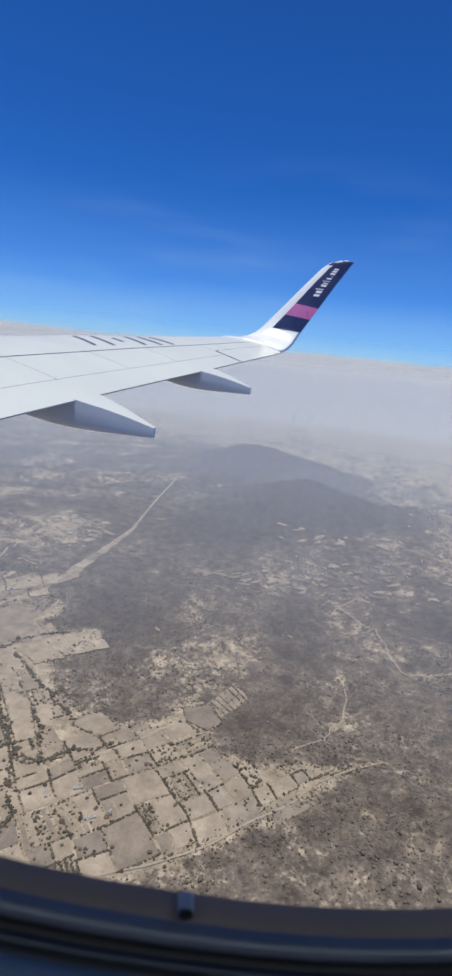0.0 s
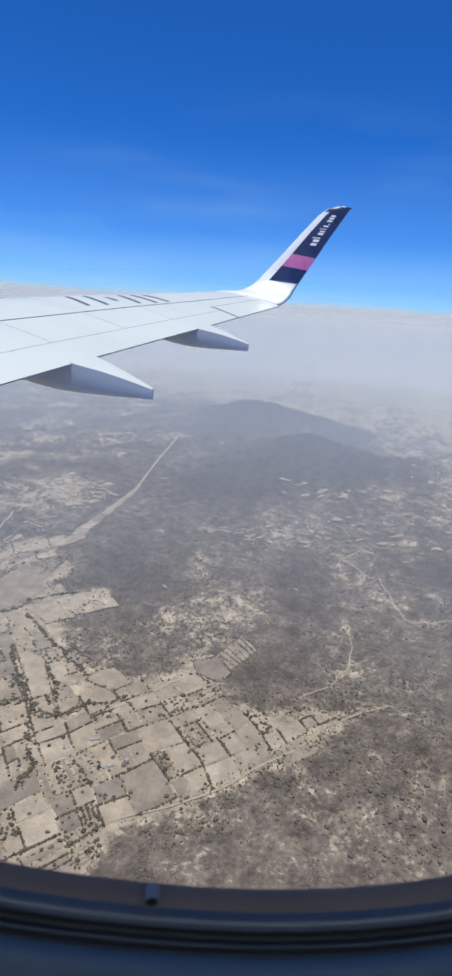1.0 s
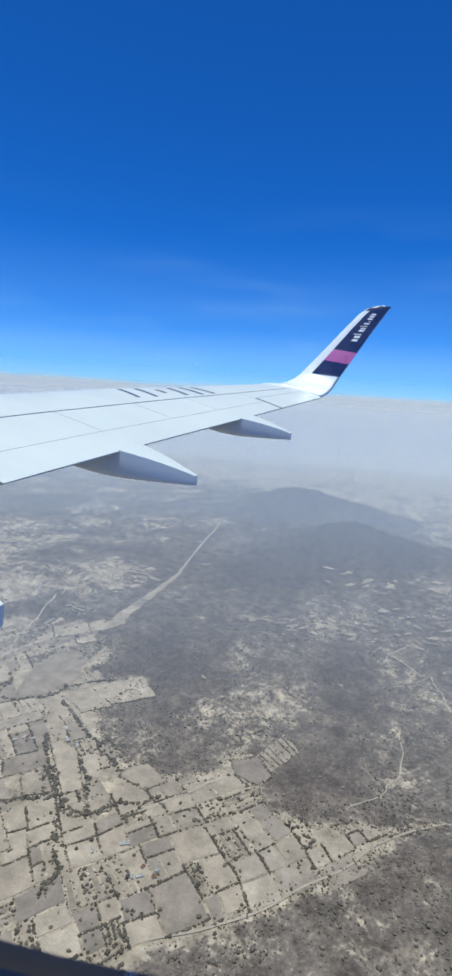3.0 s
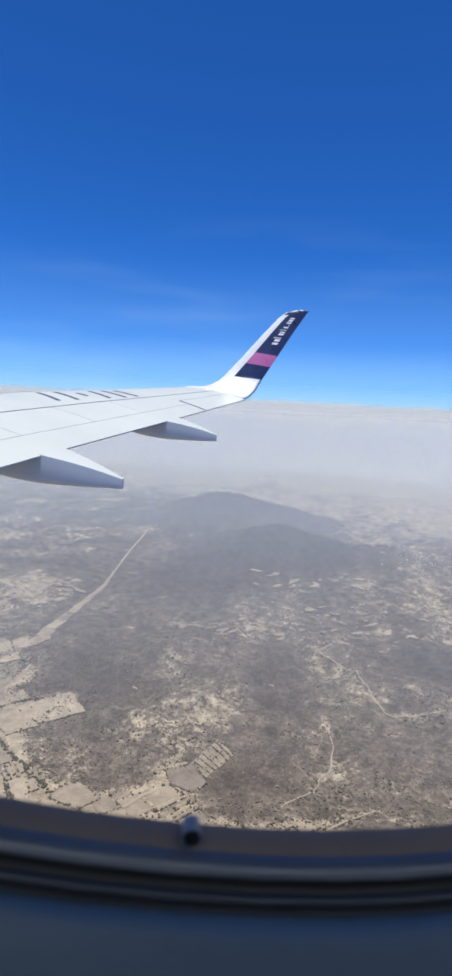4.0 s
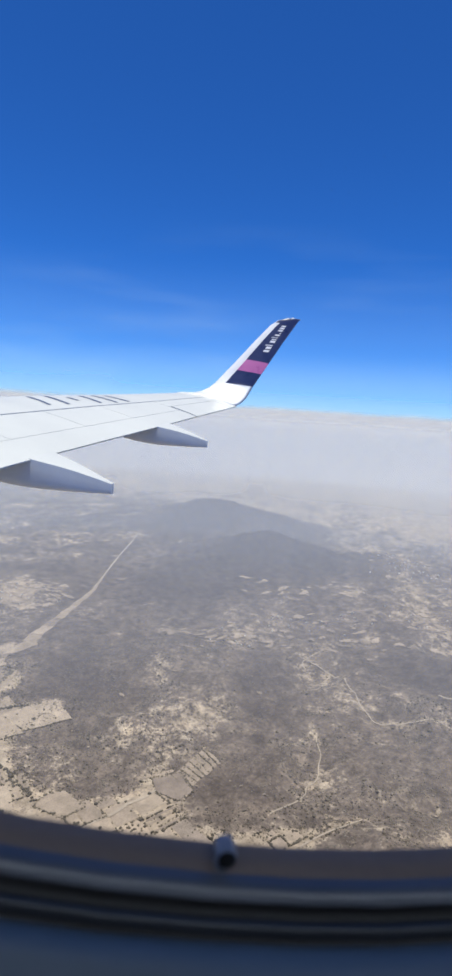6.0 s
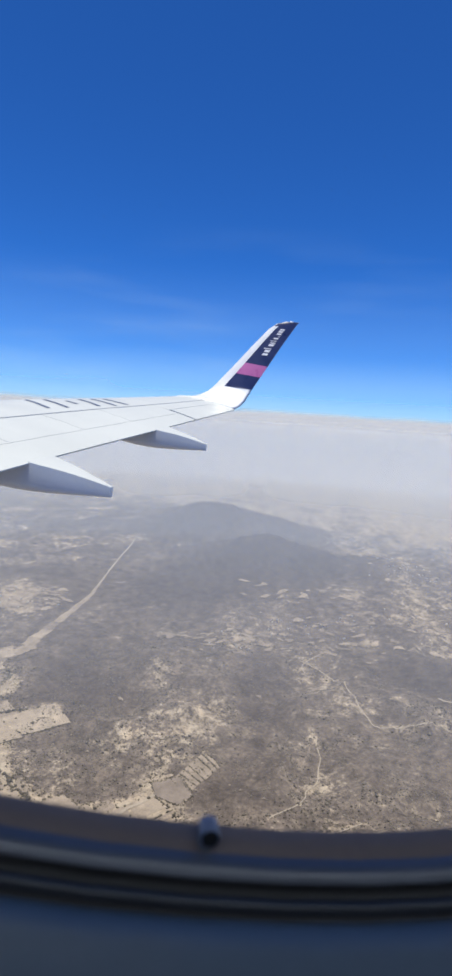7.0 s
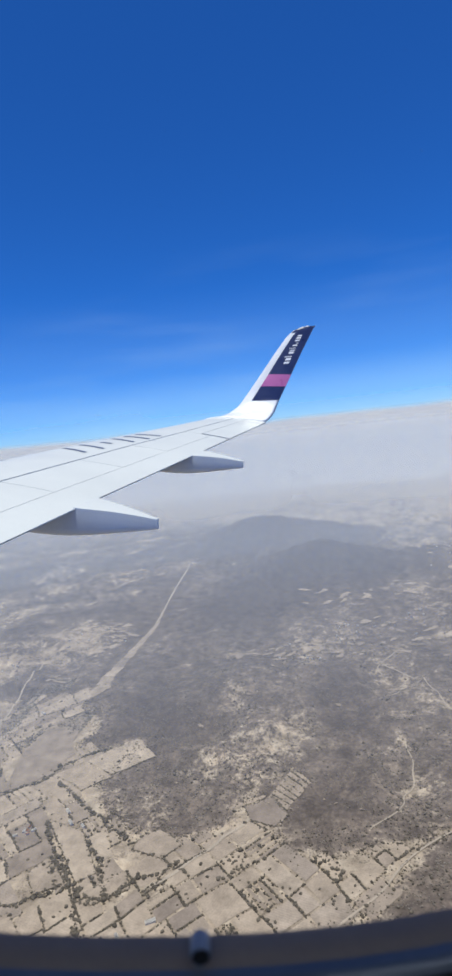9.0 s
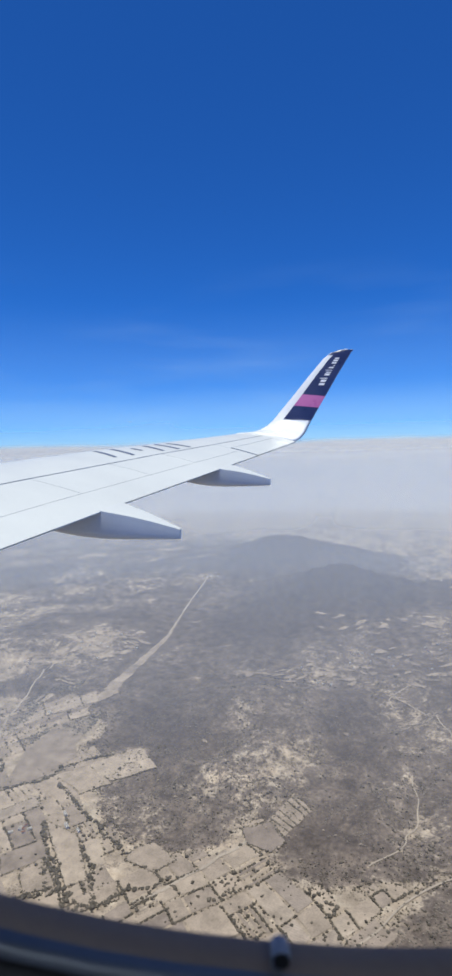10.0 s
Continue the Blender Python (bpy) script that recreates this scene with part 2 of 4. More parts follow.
X0, X1 = WIN.x - 0.9, WIN.x + 0.9
box("floor", X0, X1, 0.2, 1.9, -0.74, -0.70, CABIN, "unseen grey cabin floor closing the shell", "floor")
box("ceiling", X0, X1, 0.2, 1.9, 1.35, 1.39, CABIN, "unseen plain grey ceiling panel closing the shell", "ceiling")
box("shell_front", X0 - 0.04, X0, 0.2, 1.9, -0.74, 1.39, CABIN, "unseen plain grey panel added to close the shell")
box("shell_rear", X1, X1 + 0.04, 0.2, 1.9, -0.74, 1.39, CABIN, "unseen plain grey panel added to close the shell")
box("shell_aisle", X0, X1, 0.16, 0.2, -0.74, 1.39, CABIN, "unseen plain grey panel closing the aisle side")

# unseen fill strip under the ceiling, added to brighten the lining
bm = bmesh.new()
bmesh.ops.create_cube(bm, size=1, matrix=Matrix.Translation((WIN.x, 1.12, 1.335)) @ Matrix.Diagonal((1.5, 0.10, 0.02, 1)))
bmesh.ops.bevel(bm, geom=bm.edges[:], offset=0.006, segments=2, affect="EDGES")
for v in bm.verts:
    v.co = turned(v.co)
glow = material("fill_strip_diffuser", (0.9, 0.92, 1.0), 0.5)
glow.node_tree.nodes["Principled BSDF"].inputs["Emission Color"].default_value = (0.75, 0.86, 1.0, 1)
glow.node_tree.nodes["Principled BSDF"].inputs["Emission Strength"].default_value = 10.0
tagged(part("fill_strip", bm, glow, None), "unseen white fill light strip added under the ceiling", "lamp")

# ---------------------------------------------------------------- wing
wing = tagged(empty("aircraft_wing", 6.0, 2.0, -1.2), "white swept airliner wing with upturned navy and pink tip", "wing")


def w_part(name, verts, faces, mat, parent=None, smooth=False, label=""):
    ob = mesh_ob(name, verts, faces, mat, parent or wing, smooth, label)
    ob.matrix_parent_inverse = Matrix.Translation(-wing.location)
    return ob


TE_X = ((1.9, 5.55), (6.2, 6.06), (9.48, 7.14), (12.78, 8.15), (16.2, 9.21))
TE_Z = ((1.9, -1.50), (6.2, -1.05), (9.48, -0.45), (12.78, 0.09), (16.2, 0.66))
TILT = ((1.9, 0.10), (6.2, 0.145), (12.5, 0.145), (16.2, 0.10))
CHORD = ((1.9, 6.6), (6.3, 3.95), (16.2, 1.62))


def wing_pt(y, s, lift=0.0):
    """A place on the upper skin: s from 0 at the nose to 1 at the rear edge."""
    c = curve_at(CHORD, y)
    x = curve_at(TE_X, y) - c * (1 - s)
    camber = 0.055 * (1 - ((s - 0.38) / 0.62) ** 2) if s > 0.38 else 0.055 * math.sqrt(max(0, 1 - ((0.38 - s) / 0.38) ** 2.2))
    z = curve_at(TE_Z, y) + c * (curve_at(TILT, y) * (1 - s) + camber)
    return Vector((x, y, z + lift))


def wing_low(y, s):
    c = curve_at(CHORD, y)
    p = wing_pt(y, s)
    th = 0.115 * (1.0 - ((s - 0.36) / 0.64) ** 2) if s > 0.36 else 0.115 * math.sqrt(max(0, 1 - ((0.36 - s) / 0.36) ** 2))
    return Vector((p.x, y, p.z - c * th * 0.95 - 0.012))


S_ROW = [0, 0.004, 0.015, 0.04, 0.08, 0.14, 0.22, 0.32, 0.42, 0.52, 0.62, 0.72, 0.82, 0.91, 1.0]
ys = [1.9, 4, 6.3, 7.5, 8.6, 9.66, 10.8, 11.9, 12.9, 14, 15, 16.2]
rings = [[wing_pt(y, s, -0.060 * min(1, 8 * (1 - s)) - 0.004) for s in S_ROW] + [wing_low(y, s) for s in reversed(S_ROW[1:])] for y in ys]
v, f = loft(rings)
w_part("wing_box", v, f, SEAL, None, True, "grey wing structure with dark sealed seams")


def skin_panel(name, y0, y1, s0, s1, mat=PAINT, gap=0.004, label="", drop=0.0):
    """One sheet of the upper skin with a gap round it and edges that turn down into the gap."""
    n = max(2, int((y1 - y0) / 0.4))
    m = max(4, int((s1 - s0) * 30))
    cols = [y0 + gap] + [lerp(y0, y1, i / n) for i in range(1, n)] + [y1 - gap]
    verts, faces = [], []
    for y in cols:
        c = curve_at(CHORD, y)
        a, b = s0 + (gap / c if s0 > 0 else 0), s1 - (gap / c if s1 < 1 else 0)
        verts += [wing_pt(y, lerp(a, b, j / m), -drop) for j in range(m + 1)]
    w = m + 1
    for i in range(len(cols) - 1):
        for j in range(m):
            faces.append((i * w + j, i * w + j + 1, (i + 1) * w + j + 1, (i + 1) * w + j))
    edge = [j for j in range(w)] + [i * w + m for i in range(1, len(cols))] + [(len(cols) - 1) * w + j for j in range(m - 1, -1, -1)] + [i * w for i in range(len(cols) - 2, 0, -1)]
    k = len(verts)
    for e in edge:
        deep = 0.020 if s1 > 0.98 and e % w == m else 0.055 - drop
        verts += [verts[e].copy(), verts[e] - Vector((0, 0, deep))]
    for q in range(len(edge)):
        r = (q + 1) % len(edge)
        faces.append((k + 2 * q, k + 2 * r, k + 2 * r + 1, k + 2 * q + 1))
    return w_part(name, verts, faces, mat, None, True, label)


# fixed skin, spoilers, flaps, aileron
for a, b in ((2.0, 7.5), (7.5, 16.2)):
    skin_panel("skin_panel", a, b if b < 16 else b + 0.012, 0.0, 0.503, gap=0.010)
for a, b in ((2.0, 4.6), (4.6, 7.5), (7.5, 9.75), (9.75, 11.3), (11.3, 12.6), (12.6, 14.2)):
    skin_panel("spoiler", a, b, 0.51, 0.81, label="white spoiler panel")
skin_panel("flap", 2.0, 7.44, 0.81, 0.985, label="white inboard flap set slightly lower", drop=0.035)
skin_panel("flap", 7.54, 14.2, 0.81, 1.0, label="white trailing-edge flap")
skin_panel("skin_panel", 14.2, 16.21, 0.51, 0.70)
skin_panel("aileron", 14.25, 15.95, 0.70, 1.0, label="white aileron", gap=0.008)
skin_panel("skin_panel", 15.95, 16.21, 0.70, 1.0)

# curved tip fence: stations of (y, z, nose x, rear x)
TIP = ((16.2, 0.66, 7.59, 9.21), (16.5, 0.75, 7.88, 9.30), (16.77, 0.90, 8.15, 9.39), (16.93, 1.07, 8.34, 9.45), (17.03, 1.24, 8.47, 9.52),
       (17.26, 1.86, 8.92, 9.82), (17.49, 2.49, 9.36, 10.12), (17.65, 2.94, 9.69, 10.35), (17.70, 3.10, 9.87, 10.42), (17.73, 3.17, 10.09, 10.47))


def tip_at(u):
    i = min(int(u), len(TIP) - 2)
    y, z, a, b = [lerp(p, q, u - i) for p, q in zip(TIP[i], TIP[i + 1])]
    aft = 0.10 * max(0.0, u - 4) / 5
    return [y, z + aft * 0.3, a + aft, b + aft]


def tip_frame(u):
    y0, z0, *_ = tip_at(max(0, u - 0.3))
    y1, z1, *_ = tip_at(min(len(TIP) - 1, u + 0.3))
    d = Vector((0, y1 - y0, z1 - z0)).normalized()
    return Vector((0, -d.z, d.y))      # points inboard and up


def tip_pt(u, s, side=1, lift=0.0):
    y, z, a, b = tip_at(u)
    c = b - a
    th = (0.105 if u < 4 else 0.085) * c
    prof = math.sqrt(max(0, 1 - ((0.35 - s) / 0.35) ** 2)) if s < 0.35 else 1 - ((s - 0.35) / 0.65) ** 2
    base = Vector((a + c * s, y, z))
    up = curve_at(((0, 1.0), (4, 0.0), (9, 0.0)), u)
    base.z += up * (0.10 * c * (1 - s))
    return base + tip_frame(u) * (side * (prof * th * 0.5) + lift + up * 0.022 * c * prof)


SS = [0, 0.01, 0.04, 0.1, 0.2, 0.35, 0.5, 0.65, 0.8, 0.92, 1.0]
US = [0, 0.5, 1, 1.5, 2, 2.5, 3, 3.5, 4, 4.5, 5, 5.5, 6, 6.5, 7, 7.5, 8, 8.5, 9]
rings = [[tip_pt(u, s) for s in SS] + [tip_pt(u, s, -1) - tip_frame(u) * 0.004 for s in reversed(SS[1:-1])] for u in US]
v, f = loft(rings)
winglet = w_part("winglet", v, f, SHARK_WHITE, None, True, "white upturned winglet with navy and pink paint")


def tip_patch(name, u0, u1, mat, label, s0=0.24, s1=0.995, lift=0.004, n=8, m=6, slope=0.0):
    verts, faces = [], []
    for i in range(n + 1):
        for j in range(m + 1):
            s = lerp(s0, s1, j / m)
            verts.append(tip_pt(min(8.95, lerp(u0, u1, i / n) + slope * (1 - s)), s, 1, lift))
    for i in range(n):
        for j in range(m):
            k = i * (m + 1) + j
            faces.append((k, k + 1, k + m + 2, k + m + 1))
    return mesh_ob(name, verts, faces, mat, winglet, True, label)


tip_patch("paint_band", 3.95, 4.55, NAVY, "navy paint", 0.27, slope=0.10)
tip_patch("paint_band", 4.55, 5.05, PINK, "pink stripe", 0.27, slope=0.10)
tip_patch("paint_band", 5.05, 7.6, NAVY, "navy paint", 0.27, slope=0.10)
tip_patch("paint_band", 7.55, 8.95, NAVY, "navy tip", 0.05, lift=0.005)
# writing on the navy as plain bars
for k in range(11):
    u = 5.52 + 0.142 * k
    mid = lerp(0.66, 0.58, k / 10)
    tall = (0.18, 0.18, 0.26, 0.18, 0.18, 0.24, 0.18, 0.06, 0.18, 0.18, 0.18)[k]
    low = mid + 0.09 - tall
    wide = (0.09, 0.10, 0.035, 0.10, 0.06, 0.035, 0.08, 0.045, 0.09, 0.10, 0.13)[k]
    tip_patch("letter_bar", u, u + wide, LETTER, "white letter bar", low, mid + 0.09, 0.008, 2, 2)
# small lamp at the very tip
bm = bmesh.new()
bmesh.ops.create_uvsphere(bm, u_segments=10, v_segments=6, radius=0.035, matrix=Matrix.Translation(tip_pt(8.9, 0.45, 1, 0.0)) @ Matrix.Diagonal((1.8, 0.7, 0.7, 1)))
part("tip_light", bm, SHARK_WHITE, winglet, "small clear tip light", True)

# pods under the flap
def fairing(y, tail, tail_high, depth, width, front, sink=0.0):
    """A boat-shaped pod: it starts under the wing, deepens to the flap edge and runs out to a blunt tail. y, tail: its inboard upper edge."""
    xe, ze = curve_at(TE_X, y), curve_at(TE_Z, y)
    L0, L1 = xe - front, tail.x
    te = (xe - L0) / (L1 - L0)
    far_x, far_z = curve_at(TE_X, y + width) - xe, curve_at(TE_Z, y + width) - ze
    ends = wing_low(y, 1.0).z + 0.02 - depth * math.sin(0.94 * math.pi / 2) ** 0.9
    rings = []
    n = 26
    for i in range(n + 1):
        t = i / n
        x = lerp(L0, L1, t)
        if t < te:
            top, over = wing_low(y, 1 - (xe - x) / curve_at(CHORD, y)).z + 0.02, 1.0
            bot = top - depth * math.sin(min(1, t / te * 0.9 + 0.04) * math.pi / 2) ** 0.9
            top, bot = top - sink * t / te, bot - sink * t / te
            w = width * math.sin(min(1, t / te * 1.1 + 0.05) * math.pi / 2) ** 0.7
        else:
            q = (t - te) / (1 - te)
            over = 1 - q
            top = lerp(ze - sink - 0.004, tail.z, q) + 0.022 * math.sin(math.pi * q)
            bot = lerp(ends - sink, tail.z - tail_high, q ** 1.25)
            w = lerp(width, 0.09, q ** 0.9)
        near = lerp(y, tail.y, t)
        h = top - bot
        ring = []
        for cx, cz in ((0, 1), (0.0, 0.7), (0.01, 0.3), (0.04, 0.14), (0.14, 0.04), (0.35, 0), (0.65, 0), (0.86, 0.04), (0.96, 0.14), (0.99, 0.3), (1, 0.7), (1, 1), (0.7, 1.01), (0.3, 1.01)):
            ring.append(Vector((x + cx * far_x * over * cz, near + cx * w, bot + cz * h + cx * cz * far_z * over)))
        rings.append(ring)
    v, f = loft(rings)
    # shaded sides take the lightened paint, the sunlit top the wing paint
    body = [q for k, q in enumerate(f) if k >= n * 14 or k % 14 < 11]
    cap = [q for k, q in enumerate(f) if k < n * 14 and k % 14 >= 11]
    ob = w_part("flap_fairing", v, body, FAIR_BOUNCE, None, True, "flap track fairing with blunt tail, sides lightened for bounced light")
    lid = mesh_ob("fairing_top", v, cap, PAINT, ob, True, "white top of the fairing")
    lid.data.validate()
    edge = ob.modifiers.new("edge", "EDGE_SPLIT")
    edge.split_angle = radians(38)
    return ob


fairing(12.70, Vector((9.15, 12.66, -0.105)), 0.13, 0.38, 0.44, 2.1)
fairing(9.46, Vector((8.385, 9.40, -0.675)), 0.15, 0.46, 0.50, 2.5)
fairing(6.20, Vector((7.57, 6.14, -1.72)), 0.24, 0.50, 0.50, 2.9, 0.42)

# registration letters as plain slanted bars on the upper skin
for y0, y1, s0, s1 in ((11.75, 12.02, 0.40, 0.12), (12.12, 12.34, 0.42, 0.14), (12.56, 12.62, 0.34, 0.22), (12.84, 13.06, 0.44, 0.16), (13.22, 13.36, 0.46, 0.16), (13.56, 13.62, 0.46, 0.18)):
    vs, fs = [], []
    for i in range(9):
        t = i / 8
        for w in (0.0, 0.075):
            vs.append(wing_pt(lerp(y0, y1, t) + w, lerp(s0, s1, t), 0.005))
    fs = [(2 * i, 2 * i + 1, 2 * i + 3, 2 * i + 2) for i in range(8)]
    w_part("letter_bar", vs, fs, LETTER_NAVY, None, False, "navy letter bar")

# ---------------------------------------------------------------- land
def bell(x, y, cx, cy, sx, sy, turn=0.0):
    c, s = math.cos(turn), math.sin(turn)
    dx, dy = x - cx, y - cy
    u, w = (c * dx + s * dy) / sx, (-s * dx + c * dy) / sy
    return np.exp(-(u * u + w * w))


def lattice(x, y, cell, seed):
    """Smooth value noise over the plane, 0 to 1."""
    gx, gy = np.floor(x / cell), np.floor(y / cell)
    fx, fy = x / cell - gx, y / cell - gy
    fx, fy = fx * fx * (3 - 2 * fx), fy * fy * (3 - 2 * fy)

    def h(i, j):
        v = np.sin(i * 127.1 + j * 311.7 + seed * 74.7) * 43758.5453
        return v - np.floor(v)
    a, b, c, d = h(gx, gy), h(gx + 1, gy), h(gx, gy + 1), h(gx + 1, gy + 1)
    return (a * (1 - fx) + b * fx) * (1 - fy) + (c * (1 - fx) + d * fx) * fy


def fbm(x, y, cell, seed, n=4):
    out, amp, tot = 0, 1.0, 0
    for k in range(n):
        out = out + amp * lattice(x + 17 * k, y - 31 * k, cell / 2 ** k, seed + k)
        tot += amp
        amp *= 0.5
    return out / tot


# the ground leans a little against the level of the cabin
SLOPE = math.tan(radians(2.0))
FARM = ((-1400, 760), (-1000, 880), (-800, 950), (-690, 990), (-600, 960), (-530, 1024), (-497, 945), (-436, 888), (-445, 807), (-340, 839), (-364, 742), (-316, 659),
        (-264, 632), (-207, 629), (-173, 643), (-149, 681), (-124, 709), (-95, 648), (-68, 617), (-26, 609), (12, 619), (75, 642), (139, 663), (79, 622), (31, 557), (-27, 498),
        (-85, 442), (-137, 414), (-150, 120), (-1000, 100), (-1600, 500))
WOODS = (((-614, 843), (-648, 975), (-577, 1086), (-567, 1038), (-617, 996), (-598, 894)), ((-575, 822), (-539, 887), (-474, 955), (-463, 933), (-467, 849), (-528, 896), (-543, 814)))
# soft patches of the plan: centre, half sizes, turn, weight
VILLAGE = ((-163, 1201, 54, 22, 0.3, 0.5), (-85, 1147, 20, 29, 0.3, 0.75), (-60, 1215, 14, 18, 0.29, 0.65), (-152, 1044, 31, 16, 0.29, 0.4), (111, 1167, 28, 24, 0.29, 0.5),
           (160, 1360, 16, 24, 0.32, 0.6), (216, 1264, 53, 24, 0.3, 0.35), (315, 1440, 86, 30, 0.31, 0.4), (186, 1612, 58, 66, 0.34, 0.4), (27, 1501, 80, 61, 0.33, 0.28),
           (-12, 1356, 13, 21, 0.32, 0.6), (314, 1218, 43, 9, 0.29, 0.4), (-282, 1157, 55, 31, 0.3, 0.25), (61, 1283, 61, 38, 0.31, 0.22))
SPURS = ((-323, 1126, 40, 27, 0.3, 0.35), (-250, 1021, 20, 55, 0.28, 0.35), (-201, 930, 25, 35, 0.26, 0.4), (-195, 865, 26, 20, 0.27, 0.25), (133, 1049, 37, 20, 0.27, 0.25),
         (168, 931, 33, 44, 0.26, 0.25), (199, 864, 83, 12, 0.26, 0.2), (108, 1029, 61, 61, 0.27, 0.1), (-114, 766, 84, 16, 0.25, 0.15))
NEAR_BARE = ((228, 634, 38, 14, 0.31, 0.35), (302, 681, 28, 13, 0.3, 0.3), (115, 653, 32, 9, 0.34, 0.4), (327, 730, 52, 12, 0.32, 0.12), (340, 510, 16, 12, 0.31, 0.6),
             (342, 465, 33, 14, 0.28, 0.45), (42, 409, 29, 22, 0.28, 0.3), (215, 436, 29, 23, 0.28, 0.15), (-142, 659, 106, 49, 0.24, 0.17), (25, 614, 45, 15, 0.22, 0.4),
             (174, 643, 54, 12, 0.23, 0.3), (-259, 670, 50, 27, 0.24, 0.12))
FAR_BARE = ((307, 2258, 166, 152, 0.41, 0.35), (410, 2012, 148, 199, 0.37, 0.35), (429, 1612, 78, 104, 0.33, 0.3), (-646, 1320, 93, 70, 0.34, 0.5), (-577, 1100, 52, 49, 0.31, 0.35),
            (-585, 2094, 62, 65, 0.43, 0.5), (-190, 2212, 132, 87, 0.42, 0.22), (-832, 1925, 134, 50, 0.42, 0.25), (-647, 1760, 82, 65, 0.39, 0.12), (-346, 1323, 62, 22, 0.33, 0.3),
            (-937, 1261, 129, 51, -0.05, 0.4), (-796, 1073, 93, 51, -0.02, 0.5), (-656, 1248, 101, 57, -0.05, 0.45), (-999, 1513, 176, 35, -0.09, 0.35), (155, 1998, 60, 42, 0.37, 0.4))
DENSE = ((-352, 833, 92, 61, 0.26, 0.3), (-27, 944, 79, 111, 0.27, 0.22), (290, 1080, 90, 101, 0.28, 0.75), (-244, 1548, 250, 190, 0.35, 0.75), (-25, 728, 36, 56, 0.24, 0.3),
         (18, 1830, 280, 190, 0.37, 0.85), (-288, 2360, 312, 260, 0.44, 0.8), (-832, 1684, 136, 143, 0.39, 0.25), (-1369, 2003, 278, 288, -0.16, 0.3), (-474, 984, 47, 28, 0.29, 0.25),
         (-1, 1007, 78, 76, 0.0, 0.2), (-377, 934, 59, 71, 0.0, 0.3), (-264, 870, 65, 82, 0.0, 0.25))


def patches(x, y, table):
    return sum(k * bell(x, y, cx, cy, sx, sy, turn) for cx, cy, sx, sy, turn, k in table)


def inside(x, y, poly):
    x, y = np.asarray(x, float), np.asarray(y, float)
    hit = np.zeros(x.shape, bool)
    for (x0, y0), (x1, y1) in zip(poly, poly[1:] + poly[:1]):
        cross = ((y0 > y) != (y1 > y)) & (x < (x1 - x0) * (y - y0) / (y1 - y0 + 1e-9) + x0)
        hit ^= cross
    return hit


def edge_gap(x, y, poly):
    """Distance to the outline of a polygon."""
    best = np.full(np.shape(x), 1e9)
    for (x0, y0), (x1, y1) in zip(poly, poly[1:] + poly[:1]):
        dx, dy = x1 - x0, y1 - y0
        t = np.clip(((x - x0) * dx + (y - y0) * dy) / (dx * dx + dy * dy), 0, 1)
        best = np.minimum(best, np.hypot(x - x0 - t * dx, y - y0 - t * dy))
    return best


def farm_depth(x, y):
    g = edge_gap(x, y, FARM)
    d = np.where(inside(x, y, FARM), g, -g)
    for wood in WOODS:
        e = edge_gap(x, y, wood)
        d = np.minimum(d, np.where(inside(x, y, wood), -e, e))
    return d


def farm_soft(x, y):
    """As farm_depth, with a ragged border."""
    return farm_depth(x, y) + 46 * (fbm(x, y, 60, 77, 5) - 0.52)


CORRIDOR = ((-505, 1050), (-500, 1240), (-499, 1394), (-531, 1619), (-572, 1966), (-590, 2100))


def line_gap(x, y, line):
    best = np.full(np.shape(x), 1e9)
    for (x0, y0), (x1, y1) in zip(line, line[1:]):
        dx, dy = x1 - x0, y1 - y0
        t = np.clip(((x - x0) * dx + (y - y0) * dy) / (dx * dx + dy * dy), 0, 1)
        best = np.minimum(best, np.hypot(x - x0 - t * dx, y - y0 - t * dy))
    return best


def height(x, y):
    x, y = np.asarray(x, float), np.asarray(y, float)
    h = 62 * bell(x, y, -400, 2400, 190, 200, -0.1) + 34 * bell(x, y, -300, 2390, 420, 200) + 40 * bell(x, y, -130, 2430, 230, 170, -0.25)
    h = h + 74 * bell(x, y, -10, 1890, 200, 130, 0.1) + 50 * bell(x, y, -230, 1800, 190, 170) + 22 * bell(x, y, -90, 1830, 70, 60) + 30 * bell(x, y, 330, 1930, 120, 120)
    h = h + 30 * bell(x, y, -120, 980, 170, 140, 0.3) + 34 * bell(x, y, 380, 1010, 200, 130) + 26 * bell(x, y, 220, 590, 160, 90, 0.4)
    rough = fbm(x, y, 330, 3) - 0.5
    gully = 1 - np.abs(2 * fbm(x + 50, y, 150, 9, 4) - 1)
    wild = np.clip(-farm_depth(x, y) / 60, 0, 1) * np.clip(line_gap(x, y, CORRIDOR) / 90 - 0.25, 0, 1)
    h = h + wild * (46 * rough + 42 * (gully - 0.6)) + 5 * (fbm(x, y, 400, 21, 2) - 0.5)
    r = np.hypot(x, y)
    return GROUND + SLOPE * x + h * np.clip((4600 - r) / 1200, 0, 1)


